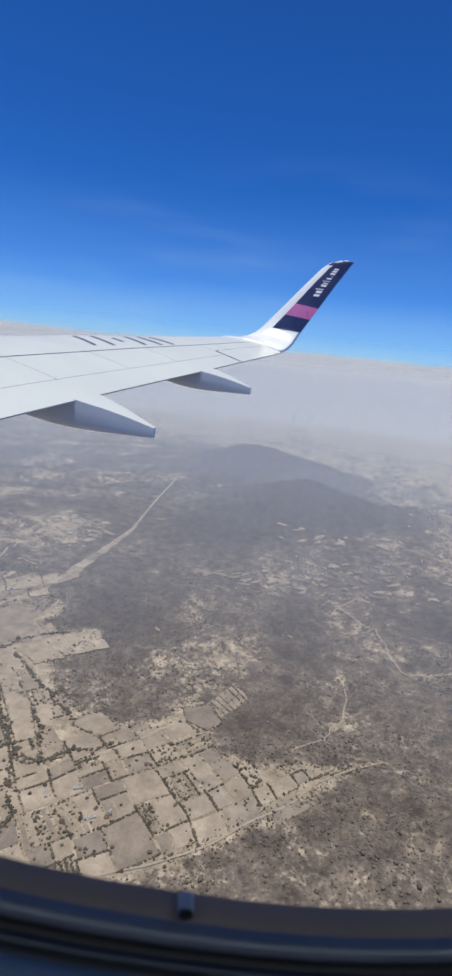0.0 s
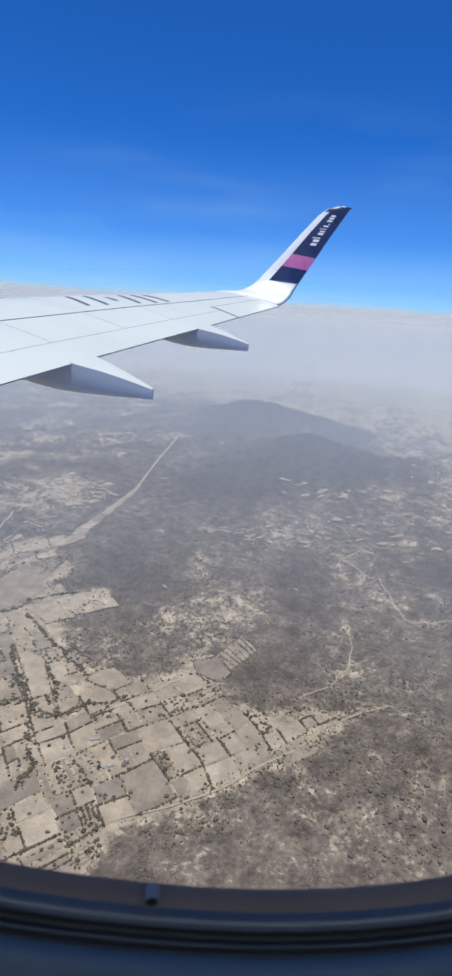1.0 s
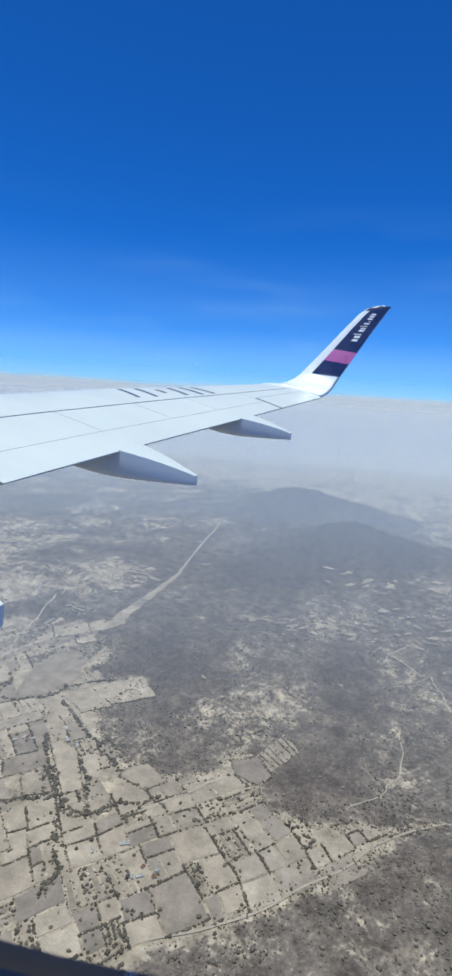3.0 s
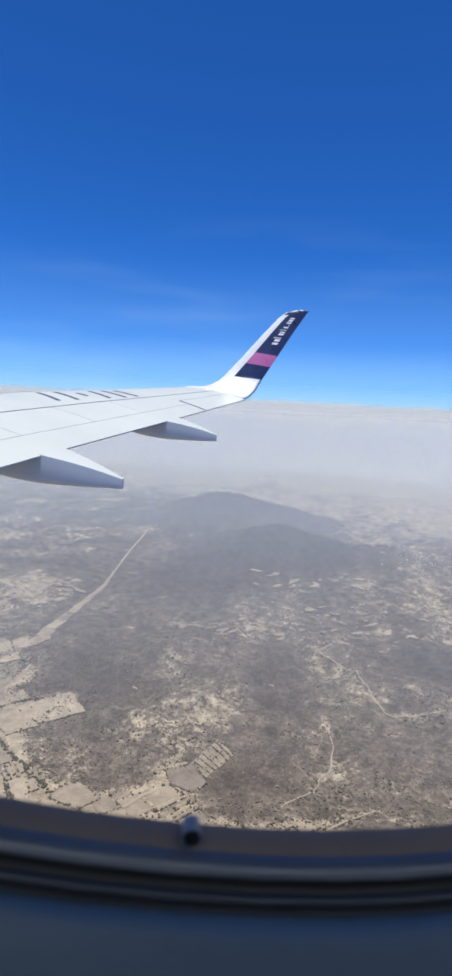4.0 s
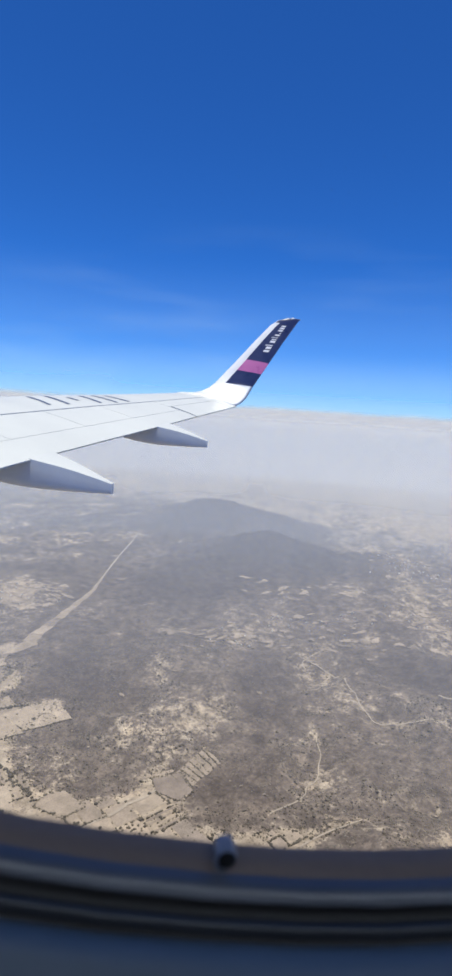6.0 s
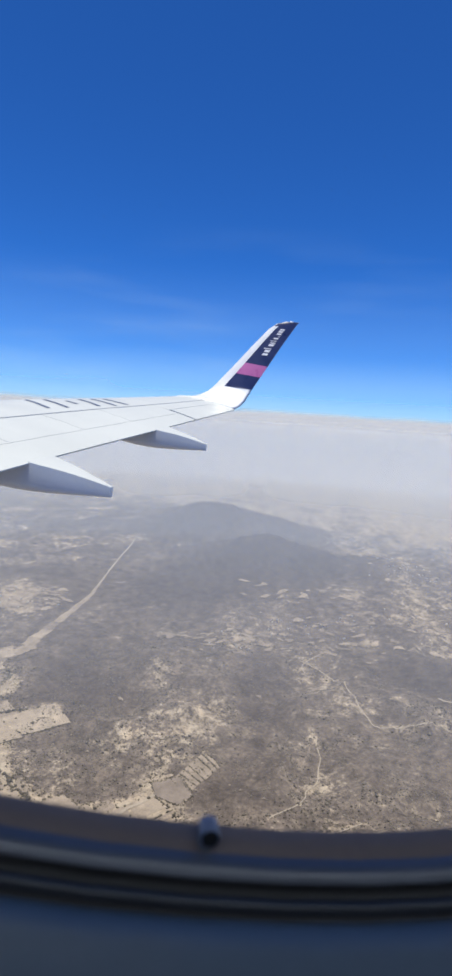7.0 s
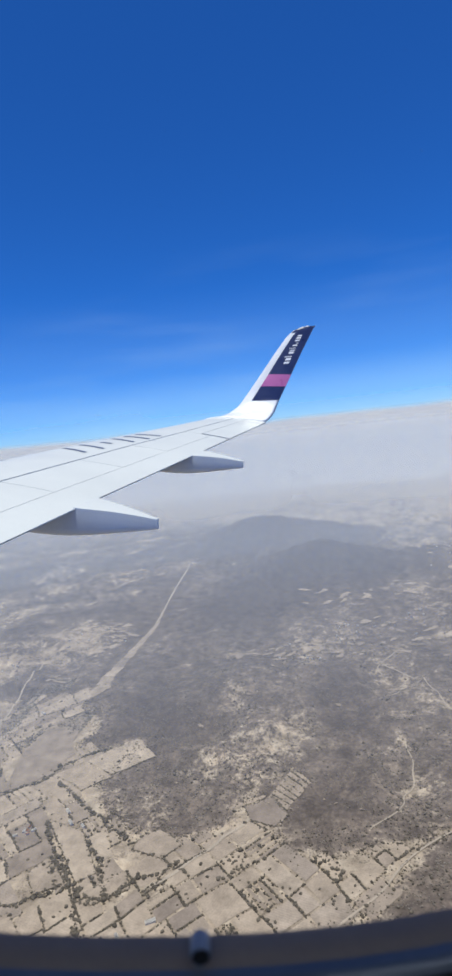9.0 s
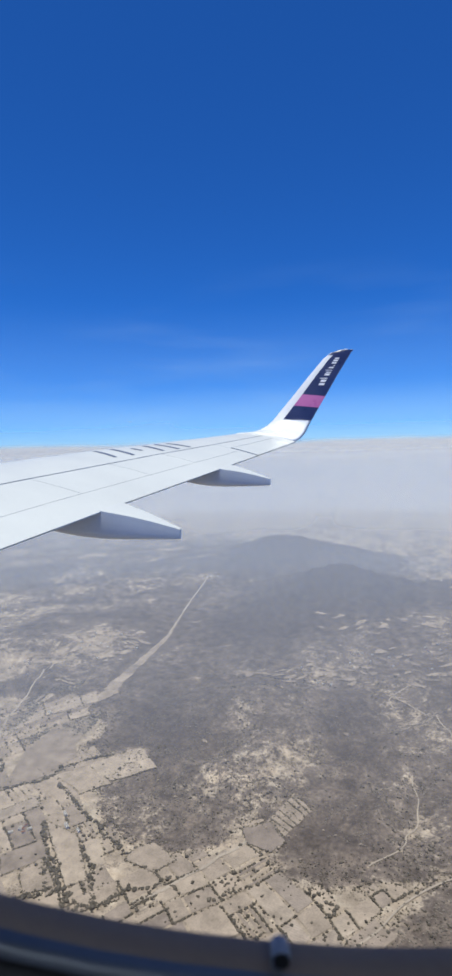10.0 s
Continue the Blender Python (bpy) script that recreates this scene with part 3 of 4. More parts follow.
TRAILS = {"ridge": ((187, 882), (254, 889), (323, 872), (389, 868), (446, 848)), "road_3": ((68, 1099), (133, 1049), (150, 969), (165, 911), (187, 882)),
          "road_4": ((85, 846), (92, 795), (88, 744), (66, 708), (72, 692), (23, 651)), "road_2": ((139, 663), (79, 622), (31, 557), (-27, 498), (-85, 442), (-137, 414)),
          "road_6": ((-230, 545), (-200, 570), (-166, 617), (-145, 640), (-114, 686), (-97, 683))}


def bareness(x, y):
    """How far the dry grass and soil show between the scrub, 0 to 1."""
    away = np.clip((y - 1000) / 900, 0, 1)
    patch = (fbm(x, y * (0.8 - 0.35 * away), 90, 41, 6) - 0.5) * (0.75 + 0.6 * np.clip((y - 560) / 300, 0, 1) - 0.35 * away)
    patch = patch + (fbm(x, y * (1 + away), 26, 43, 4) - 0.5) * 0.7
    broad = fbm(x, y, 420, 57, 3) - 0.5
    streak = (fbm(x + 0.3 * y, y * 2.2 - 0.7 * x, 160, 88, 4) - 0.5) * np.clip((-x - 520) / 120, 0, 1) * 1.6
    light = patches(x, y, VILLAGE) + 0.3 * patches(x, y, SPURS) + patches(x, y, NEAR_BARE) + patches(x, y, FAR_BARE)
    ragged = np.clip(3.4 * fbm(x, y * (1 + 0.8 * away), 46, 15, 5) - 1.0, 0, 1.6)
    far = 0.5 * np.clip((y - 2450 + 0.3 * x) / 500, 0, 1) + 0.12 * np.clip((x - 330) / 250, 0, 1) * np.clip((y - 1250) / 300, 0, 1)
    worn_out = sum(k * np.exp(-(line_gap(x, y, TRAILS[n]) / w) ** 2) for n, w, k in (("road_2", 7, 0.3), ("road_3", 7, 0.2), ("road_4", 5, 0.2), ("ridge", 6, 0.24), ("road_6", 9, 0.3)))
    b = worn_out + patch * (1 - 0.45 * np.clip(patches(x, y, DENSE) / 0.45, 0, 1)) + broad * 0.3 + streak + light * ragged + far - patches(x, y, DENSE)
    farm = np.clip((farm_soft(x, y) + 16) / 24, 0, 1)
    return np.clip(0.235 + 0.06 * away + b, -0.8, 1) * (1 - farm) + farm * 0.95


def ground_material():
    m = material("dry_scrub_land", (0.1, 0.09, 0.08), 0.95, spec=0.1)
    b = m.node_tree.nodes["Principled BSDF"]
    at = m.node_tree.nodes.new("ShaderNodeAttribute")
    at.attribute_name = "bare"
    n1, n2, n3 = noise_of(m, 0.05, 6, 0.65), noise_of(m, 0.17, 6, 0.72), noise_of(m, 0.012, 4, 0.6)
    jag = arith(m, "ADD", arith(m, "MULTIPLY", arith(m, "SUBTRACT", n1, 0.5), 1.2), arith(m, "MULTIPLY", arith(m, "SUBTRACT", n2, 0.5), 1.9))
    cover = arith(m, "ADD", at.outputs["Fac"], jag)
    tuft = m.node_tree.nodes.new("ShaderNodeTexVoronoi")
    tuft.inputs["Scale"].default_value = 0.30
    tco = m.node_tree.nodes.new("ShaderNodeTexCoord")
    link(m, tco.outputs["Object"], tuft.inputs["Vector"])
    bush = ramp(m, tuft.outputs["Distance"], [(0.22, (1, 1, 1)), (0.42, (0, 0, 0))])
    bush = arith(m, "MULTIPLY", bush, ramp(m, noise_of(m, 0.03, 4, 0.6), [(0.42, (0, 0, 0)), (0.56, (1, 1, 1))]))
    scrub = ramp(m, arith(m, "ADD", arith(m, "MULTIPLY", n2, 0.6), arith(m, "MULTIPLY", n1, 0.4)), [(0.36, (0.066, 0.053, 0.044)), (0.5, (0.163, 0.130, 0.104)), (0.64, (0.29, 0.236, 0.182))])
    thick = arith(m, "ADD", at.outputs["Fac"], 0.35)
    dense = ramp(m, thick, [(0.0, (0.52, 0.51, 0.53)), (0.4, (0.78, 0.77, 0.77)), (0.66, (1.05,) * 3)])
    scrub = mixc(m, 1.0, scrub, dense, "MULTIPLY")
    scrub = mixc(m, n3, scrub, mixc(m, 0.5, scrub, (0.10, 0.083, 0.078)))
    soil = ramp(m, n1, [(0.3, (0.26, 0.206, 0.15)), (0.52, (0.36, 0.29, 0.212)), (0.7, (0.48, 0.40, 0.30))])
    fac = ramp(m, cover, [(0.47, (0, 0, 0)), (0.58, (0.48,) * 3), (0.74, (0.86,) * 3)])
    fac = arith(m, "MULTIPLY", fac, arith(m, "SUBTRACT", 1.0, arith(m, "MULTIPLY", bush, 0.85)))
    g1, g2 = noise_of(m, 0.011, 5, 0.6), noise_of(m, 0.006, 3, 0.5)
    line = ramp(m, arith(m, "ABSOLUTE", arith(m, "SUBTRACT", g1, 0.5), 0), [(0.0, (1, 1, 1)), (0.006, (0.8,) * 3), (0.016, (0, 0, 0))])
    line = arith(m, "MULTIPLY", line, ramp(m, at.outputs["Fac"], [(0.08, (0, 0, 0)), (0.3, (1, 1, 1))]))
    line = arith(m, "MULTIPLY", line, ramp(m, g2, [(0.5, (0, 0, 0)), (0.62, (0.75,) * 3)]))
    fac = arith(m, "MAXIMUM", fac, line)
    tone = ramp(m, noise_of(m, 0.035, 6, 0.66), [(0.32, (0.62, 0.61, 0.60)), (0.5, (1.0,) * 3), (0.68, (1.36, 1.33, 1.28))])
    tone = mixc(m, ramp(m, thick, [(0.0, (0.2,) * 3), (0.45, (0.85,) * 3)]), (1.0, 1.0, 1.0), tone)
    link(m, mixc(m, 1.0, mixc(m, fac, scrub, soil), tone, "MULTIPLY"), b.inputs["Base Color"])
    bp = node(m, "ShaderNodeBump", Strength=0.35, Distance=2.0)
    link(m, n2, bp.inputs["Height"])
    link(m, bp.outputs[0], b.inputs["Normal"])
    return m


EARTH = ground_material()


def field_material(name, joined):
    m = material(name, (0.4, 0.31, 0.21), 0.95, spec=0.1)
    b = m.node_tree.nodes["Principled BSDF"]
    info = m.node_tree.nodes.new("ShaderNodeNewGeometry" if joined else "ShaderNodeObjectInfo")
    lot = info.outputs["Random Per Island" if joined else "Random"]
    n1, n2 = noise_of(m, 0.045, 6, 0.65), noise_of(m, 0.4, 4, 0.7)
    base = ramp(m, lot, [(0.0, (0.225, 0.184, 0.152)), (0.3, (0.29, 0.236, 0.184)), (0.6, (0.345, 0.28, 0.214)), (0.85, (0.39, 0.32, 0.246)), (1.0, (0.255, 0.21, 0.173))])
    c = mixc(m, 0.9, base, mixc(m, 1.0, base, ramp(m, n1, [(0.3, (0.66, 0.65, 0.64)), (0.7, (1.22, 1.2, 1.17))]), "MULTIPLY"))
    c = mixc(m, 0.6, c, mixc(m, 1.0, c, ramp(m, n2, [(0.3, (0.75, 0.75, 0.75)), (0.6, (1.1, 1.1, 1.1))]), "MULTIPLY"))
    tc = m.node_tree.nodes.new("ShaderNodeTexCoord")
    rot = m.node_tree.nodes.new("ShaderNodeVectorRotate")
    rot.rotation_type = "Z_AXIS"
    link(m, tc.outputs["Object"], rot.inputs["Vector"])
    link(m, arith(m, "ADD", arith(m, "MULTIPLY", arith(m, "GREATER_THAN", lot, 0.55), 1.45), 0.42), rot.inputs["Angle"])
    wave = node(m, "ShaderNodeTexWave", Scale=0.11, Distortion=3.0, Detail=2.0)
    link(m, rot.outputs[0], wave.inputs["Vector"])
    c = mixc(m, arith(m, "MULTIPLY", lot, 0.16), c, mixc(m, 1.0, c, ramp(m, wave.outputs["Fac"], [(0.2, (0.6, 0.6, 0.6)), (0.8, (1.15, 1.15, 1.15))]), "MULTIPLY"))
    link(m, c, b.inputs["Base Color"])
    return m


FIELD = field_material("field_soil", False)
FAR_FIELD = field_material("far_field_soil", True)


def leaf_material(name, dark, light):
    m = material(name, dark, 0.9, spec=0.1)
    b = m.node_tree.nodes["Principled BSDF"]
    g = m.node_tree.nodes.new("ShaderNodeNewGeometry")
    link(m, ramp(m, g.outputs["Random Per Island"], [(0.0, dark), (1.0, light)]), b.inputs["Base Color"])
    return m


HEDGE = leaf_material("hedge_leaves", (0.066, 0.057, 0.045), (0.14, 0.118, 0.09))
THORN = leaf_material("thorn_tree_leaves", (0.10, 0.084, 0.067), (0.19, 0.16, 0.125))
SCRUB = leaf_material("dry_shrub", (0.115, 0.098, 0.083), (0.25, 0.215, 0.175))
TRACK = worn("pale_dirt_track", (0.35, 0.288, 0.218), 0.95, 0.3, 0.03)

# one sheet to the horizon, finer where it is looked at
radii = np.concatenate([[0, 60, 140, 220], np.geomspace(290, 4930, 380)])
fine = np.linspace(radians(-66), radians(36), 560)
coarse = np.linspace(radians(36), radians(294), 60)[1:-1]
ang = np.concatenate([fine, coarse])
RR, AA = np.meshgrid(radii, ang, indexing="ij")
GX, GY = RR * np.sin(AA) + 11, RR * np.cos(AA)
GZ = height(GX, GY)
na = len(ang)
verts = np.stack([GX, GY, GZ], -1).reshape(-1, 3)
idx = np.arange(len(radii) * na).reshape(len(radii), na)
a0, a1 = idx[:-1], np.roll(idx, -1, 1)[:-1]
b0, b1 = idx[1:], np.roll(idx, -1, 1)[1:]
quads = np.stack([a0, b0, b1, a1], -1).reshape(-1, 4)
me = bpy.data.meshes.new("ground")
me.vertices.add(len(verts))
me.vertices.foreach_set("co", verts.ravel())
me.loops.add(quads.size)
me.loops.foreach_set("vertex_index", quads.ravel()[::1])
me.polygons.add(len(quads))
me.polygons.foreach_set("loop_start", np.arange(0, quads.size, 4))
me.update(calc_edges=True)
me.validate()
at = me.attributes.new("bare", "FLOAT", "POINT")
at.data.foreach_set("value", bareness(GX, GY).ravel().astype(np.float32))
me.shade_smooth()
me.materials.append(EARTH)
ground = tagged(new("ground", me), "dry brown scrub hills and bare tan soil in haze", "ground", kind="structure")


def strip(name, line, width, mat, lift, label, step=12.0):
    """A ribbon of ground laid along a line of places."""
    pts = []
    for _ in range(3 if width < 6 else 0):
        mids = [(lerp(p[0], q[0], k), lerp(p[1], q[1], k)) for p, q in zip(line, line[1:]) for k in (0.25, 0.75)]
        line = (line[0], *mids, line[-1])
    step = min(step, 6.0) if width < 6 else step
    for (x0, y0), (x1, y1) in zip(line, line[1:]):
        n = max(1, int(math.hypot(x1 - x0, y1 - y0) / step))
        pts += [(lerp(x0, x1, i / n), lerp(y0, y1, i / n)) for i in range(n)]
    pts.append(line[-1])
    pts = [(x + 1.5 * math.sin(i * 0.7) * (width < 6), y + 1.5 * math.cos(i * 0.5) * (width < 6)) for i, (x, y) in enumerate(pts)]
    verts, faces = [], []
    for i, (x, y) in enumerate(pts):
        xa, ya = pts[max(0, i - 1)]
        xb, yb = pts[min(len(pts) - 1, i + 1)]
        d = math.hypot(xb - xa, yb - ya)
        nx, ny = -(yb - ya) / d, (xb - xa) / d
        w = width * (0.95 + 0.1 * random.random()) / 2
        for k in (-1, -0.3, 0.3, 1):
            px, py = x + nx * w * k, y + ny * w * k
            verts.append((px, py, float(height(px, py)) + lift))
    for i in range(len(pts) - 1):
        for k in range(3):
            q = i * 4 + k
            faces.append((q, q + 1, q + 5, q + 4))
    ob = mesh_ob(name, verts, faces, mat, None, True)
    return tagged(ob, label, "road", kind="structure")


TURN = radians(47)
# farm parcels: oblong plots split again and again, then bent a little
PLOTS = []


def split(u0, w0, u1, w1, rnd, small, depth=0):
    du, dw = u1 - u0, w1 - w0
    um, wm = (u0 + u1) / 2, (w0 + w1) / 2
    west = -(math.cos(TURN) * um - math.sin(TURN) * wm)
    if max(du, dw) < small * rnd.uniform(0.75, 1.7) * (1 + 0.9 * min(1, max(0, (west - 190) / 260))) or depth > 13:
        PLOTS.append((u0, w0, u1, w1))
        return
    k = rnd.uniform(0.34, 0.66)
    if du * rnd.uniform(0.55, 1.7) > dw:
        split(u0, w0, u0 + du * k, w1, rnd, small, depth + 1)
        split(u0 + du * k, w0, u1, w1, rnd, small, depth + 1)
    else:
        split(u0, w0, u1, w0 + dw * k, rnd, small, depth + 1)
        split(u0, w0 + dw * k, u1, w1, rnd, small, depth + 1)


split(-950, -150, 900, 1750, random.Random(12), 38)
STRIPS, cut = [], random.Random(19)
for q in PLOTS:
    if cut.random() < 0.22:
        n = cut.randint(2, 5)
        along = q[2] - q[0] < q[3] - q[1]
        for i in range(n):
            a, c = i / n, (i + 1) / n
            STRIPS.append((lerp(q[0], q[2], a), q[1], lerp(q[0], q[2], c), q[3], i) if along else (q[0], lerp(q[1], q[3], a), q[2], lerp(q[1], q[3], c), i))
    else:
        STRIPS.append((*q, 0))
PLOTS = STRIPS


def bend(u, w):
    """From the plots' own axes to the plan, with soft bends so that no border is quite straight."""
    u, w = np.asarray(u, float), np.asarray(w, float)
    x, y = math.cos(TURN) * u - math.sin(TURN) * w, math.sin(TURN) * u + math.cos(TURN) * w
    dx = 46 * (lattice(x, y, 210, 91) - 0.5) + 9 * (lattice(x, y, 45, 92) - 0.5)
    dy = 46 * (lattice(x, y, 210, 93) - 0.5) + 9 * (lattice(x, y, 45, 94) - 0.5)
    return x + dx, y + dy


def plot_at(q, a, c):
    return bend(lerp(q[0], q[2], a), lerp(q[1], q[3], c))




# larger plots of their own shape, with hedges on their borders
OWN_PLOTS = (((-266, 604), (-261, 625), (-241, 640), (-204, 617), (-223, 592)), ((-298, 535), (-261, 571), (-247, 545), (-283, 520)), ((-382, 557), (-367, 585), (-328, 546), (-357, 529)),
             ((-422, 471), (-372, 502), (-319, 455), (-377, 409), (-420, 446)), ((-583, 608), (-603, 668), (-569, 677), (-562, 615)), ((-488, 641), (-443, 695), (-429, 675), (-472, 624)),
             ((-137, 688), (-103, 707), (-78, 675), (-94, 654), (-125, 664)), ((-401, 646), (-346, 631), (-296, 564), (-315, 549)))
APRON = ((-538, 803), (-531, 903), (-476, 939), (-463, 837), (-442, 804), (-472, 724), (-510, 705))


def in_strips(x, y):
    return inside(x, y, ((-830, 560), (-640, 600), (-628, 790), (-650, 900), (-690, 985), (-900, 900)))


PLOTS = [q for q in PLOTS if float(farm_soft(*plot_at(q, 0.5, 0.5))) > 2 and not in_strips(*plot_at(q, 0.5, 0.5))]
PLOTS = [q for q in PLOTS if not any(bool(inside(*plot_at(q, 0.5, 0.5), poly)) for poly in (*OWN_PLOTS, APRON))]
PLOTS.sort(key=lambda q: float(np.hypot(*plot_at(q, 0.5, 0.5))))


def field(q):
    n = 5
    g = np.linspace(0, 1, n + 1)
    iu, iw = 1.6 / (q[2] - q[0]), 1.6 / (q[3] - q[1])
    A, C = np.meshgrid(iu + g * (1 - 2 * iu), iw + g * (1 - 2 * iw))
    x, y = plot_at(q, A.ravel(), C.ravel())
    z = height(x, y) + 0.5
    faces = [(j * (n + 1) + i, j * (n + 1) + i + 1, (j + 1) * (n + 1) + i + 1, (j + 1) * (n + 1) + i) for j in range(n) for i in range(n)]
    return list(zip(x.tolist(), y.tolist(), z.tolist())), faces


for q in PLOTS[:300]:
    mesh_ob("field", *field(q), FIELD, ground, True)
far_v, far_f = [], []
for q in PLOTS[300:]:
    v, f = field(q)
    far_f += [tuple(k + len(far_v) for k in face) for face in f]
    far_v += v
tagged(mesh_ob("far_fields", far_v, far_f, FAR_FIELD, ground, True), "small dry far farm plots", "", kind="stuff")


def own_plot(poly):
    """A plot with any outline, draped over the land in rings from its middle."""
    cx, cy = sum(p[0] for p in poly) / len(poly), sum(p[1] for p in poly) / len(poly)
    rim = [(lerp(p[0], q[0], k / 6), lerp(p[1], q[1], k / 6)) for p, q in zip(poly, poly[1:] + poly[:1]) for k in range(6)]
    n, pts = len(rim), [(cx, cy)]
    for f in (0.25, 0.5, 0.75, 1.0):
        pts += [(lerp(cx, x, f), lerp(cy, y, f)) for x, y in rim]
    z = height(np.array([p[0] for p in pts]), np.array([p[1] for p in pts])) + 1.1
    faces = [(0, 1 + i, 1 + (i + 1) % n) for i in range(n)]
    faces += [(1 + r * n + i, 1 + (r + 1) * n + i, 1 + (r + 1) * n + (i + 1) % n, 1 + r * n + (i + 1) % n) for r in range(3) for i in range(n)]
    return mesh_ob("field", [(x, y, float(h)) for (x, y), h in zip(pts, z)], faces, FIELD, ground, True)


for poly in (*OWN_PLOTS, APRON):
    own_plot(poly)


def clearing(cx, cy, r, rnd):
    """An uneven bare patch in the scrub, draped over the slope."""
    n, flat, lean = 26, rnd.uniform(0.35, 0.9), rnd.uniform(-0.2, 0.8)
    waves = [(k, rnd.uniform(0.35, 0.7) / k ** 0.7, rnd.uniform(0, 6.28)) for k in (1, 2, 3, 5, 8)]
    rim = [max(0.15, 0.8 + sum(a * math.sin(k * 2 * math.pi * i / n + p) for k, a, p in waves) * 0.55 + rnd.uniform(-0.12, 0.12)) for i in range(n)]
    pts = [(cx, cy)]
    for k in (0.5, 1.0):
        for i in range(n):
            a = 2 * math.pi * i / n
            u, w = r * k * rim[i] * math.cos(a), r * k * rim[i] * flat * math.sin(a)
            pts.append((cx + u * math.cos(lean) - w * math.sin(lean), cy + u * math.sin(lean) + w * math.cos(lean)))
    z = height(np.array([p[0] for p in pts]), np.array([p[1] for p in pts]))
    faces = [(0, 1 + i, 1 + (i + 1) % n) for i in range(n)] + [(1 + i, 1 + n + i, 1 + n + (i + 1) % n, 1 + (i + 1) % n) for i in range(n)]
    return mesh_ob("clearing", [(x, y, float(h) + (2.6 if i < 1 + n else 1.6)) for i, ((x, y), h) in enumerate(zip(pts, z))], faces, FIELD, ground, True)


rnd = random.Random(77)
for cx, cy, n, sx, sy, big in ((-100, 1175, 34, 90, 40, 25), (200, 1290, 44, 130, 70, 24), (-190, 960, 14, 50, 80, 8), (160, 1000, 14, 40, 70, 8), (240, 660, 20, 90, 40, 5), (-640, 1300, 40, 90, 90, 24),
                               (-760, 1150, 24, 110, 80, 18), (-640, 1850, 14, 160, 120, 20), (430, 1850, 40, 120, 200, 18), (-60, 840, 40, 150, 90, 3.5), (100, 1560, 26, 110, 70, 26), (-200, 680, 50, 80, 40, 4)):
    for _ in range(n):
        x, y = rnd.gauss(cx, sx), rnd.gauss(cy, sy)
        if float(farm_soft(x, y)) < 0:
            clearing(x, y, big * rnd.uniform(0.2, 0.8), rnd)


# one small tilled plot with dark rows, apart from the others
ROWED = ((-109, 705), (-76, 761), (-50, 737), (-80, 682))
side = [(lerp(ROWED[0][0], ROWED[3][0], k), lerp(ROWED[0][1], ROWED[3][1], k), lerp(ROWED[1][0], ROWED[2][0], k), lerp(ROWED[1][1], ROWED[2][1], k)) for k in np.linspace(0, 1, 7)]
vs = [(lerp(a, c, t), lerp(b, d, t)) for a, b, c, d in side for t in np.linspace(0, 1, 7)]
hz = height(np.array([p[0] for p in vs]), np.array([p[1] for p in vs]))
mesh_ob("field", [(x, y, float(h) + 0.7) for (x, y), h in zip(vs, hz)], [(j * 7 + i, j * 7 + i + 1, (j + 1) * 7 + i + 1, (j + 1) * 7 + i) for j in range(6) for i in range(6)], FIELD, ground, True)

# shrubs: twelve-cornered clumps, dented, each a closed island
PHI = (1 + 5 ** 0.5) / 2
ICO = np.array([(-1, PHI, 0), (1, PHI, 0), (-1, -PHI, 0), (1, -PHI, 0), (0, -1, PHI), (0, 1, PHI), (0, -1, -PHI), (0, 1, -PHI), (PHI, 0, -1), (PHI, 0, 1), (-PHI, 0, -1), (-PHI, 0, 1)]) / 1.9
ICO_F = np.array([(0, 11, 5), (0, 5, 1), (0, 1, 7), (0, 7, 10), (0, 10, 11), (1, 5, 9), (5, 11, 4), (11, 10, 2), (10, 7, 6), (7, 1, 8), (3, 9, 4), (3, 4, 2), (3, 2, 6), (3, 6, 8), (3, 8, 9), (4, 9, 5), (2, 4, 11), (6, 2, 10), (8, 6, 7), (9, 8, 1)])


def clumps(name, x, y, r, mat, label, category, seed):
    g = np.random.default_rng(seed)
    n = len(x)
    z = height(x, y)
    k = ICO[None] * (1 + g.uniform(-0.35, 0.35, (n, 12, 1)))
    k = k * np.stack([r * g.uniform(0.8, 1.3, n), r * g.uniform(0.8, 1.3, n), r * g.uniform(0.6, 0.95, n)], -1)[:, None]
    v = (k + np.stack([x, y, z + r * 0.45], -1)[:, None]).reshape(-1, 3)
    f = (ICO_F[None] + 12 * np.arange(n)[:, None, None]).reshape(-1, 3)
    me = bpy.data.meshes.new(name)
    me.vertices.add(len(v))
    me.vertices.foreach_set("co", v.ravel())
    me.loops.add(f.size)
    me.loops.foreach_set("vertex_index", f.ravel())
    me.polygons.add(len(f))
    me.polygons.foreach_set("loop_start", np.arange(0, f.size, 3))
    me.update(calc_edges=True)
    me.materials.append(mat)
    return tagged(new(name, me), label, category, kind="stuff")


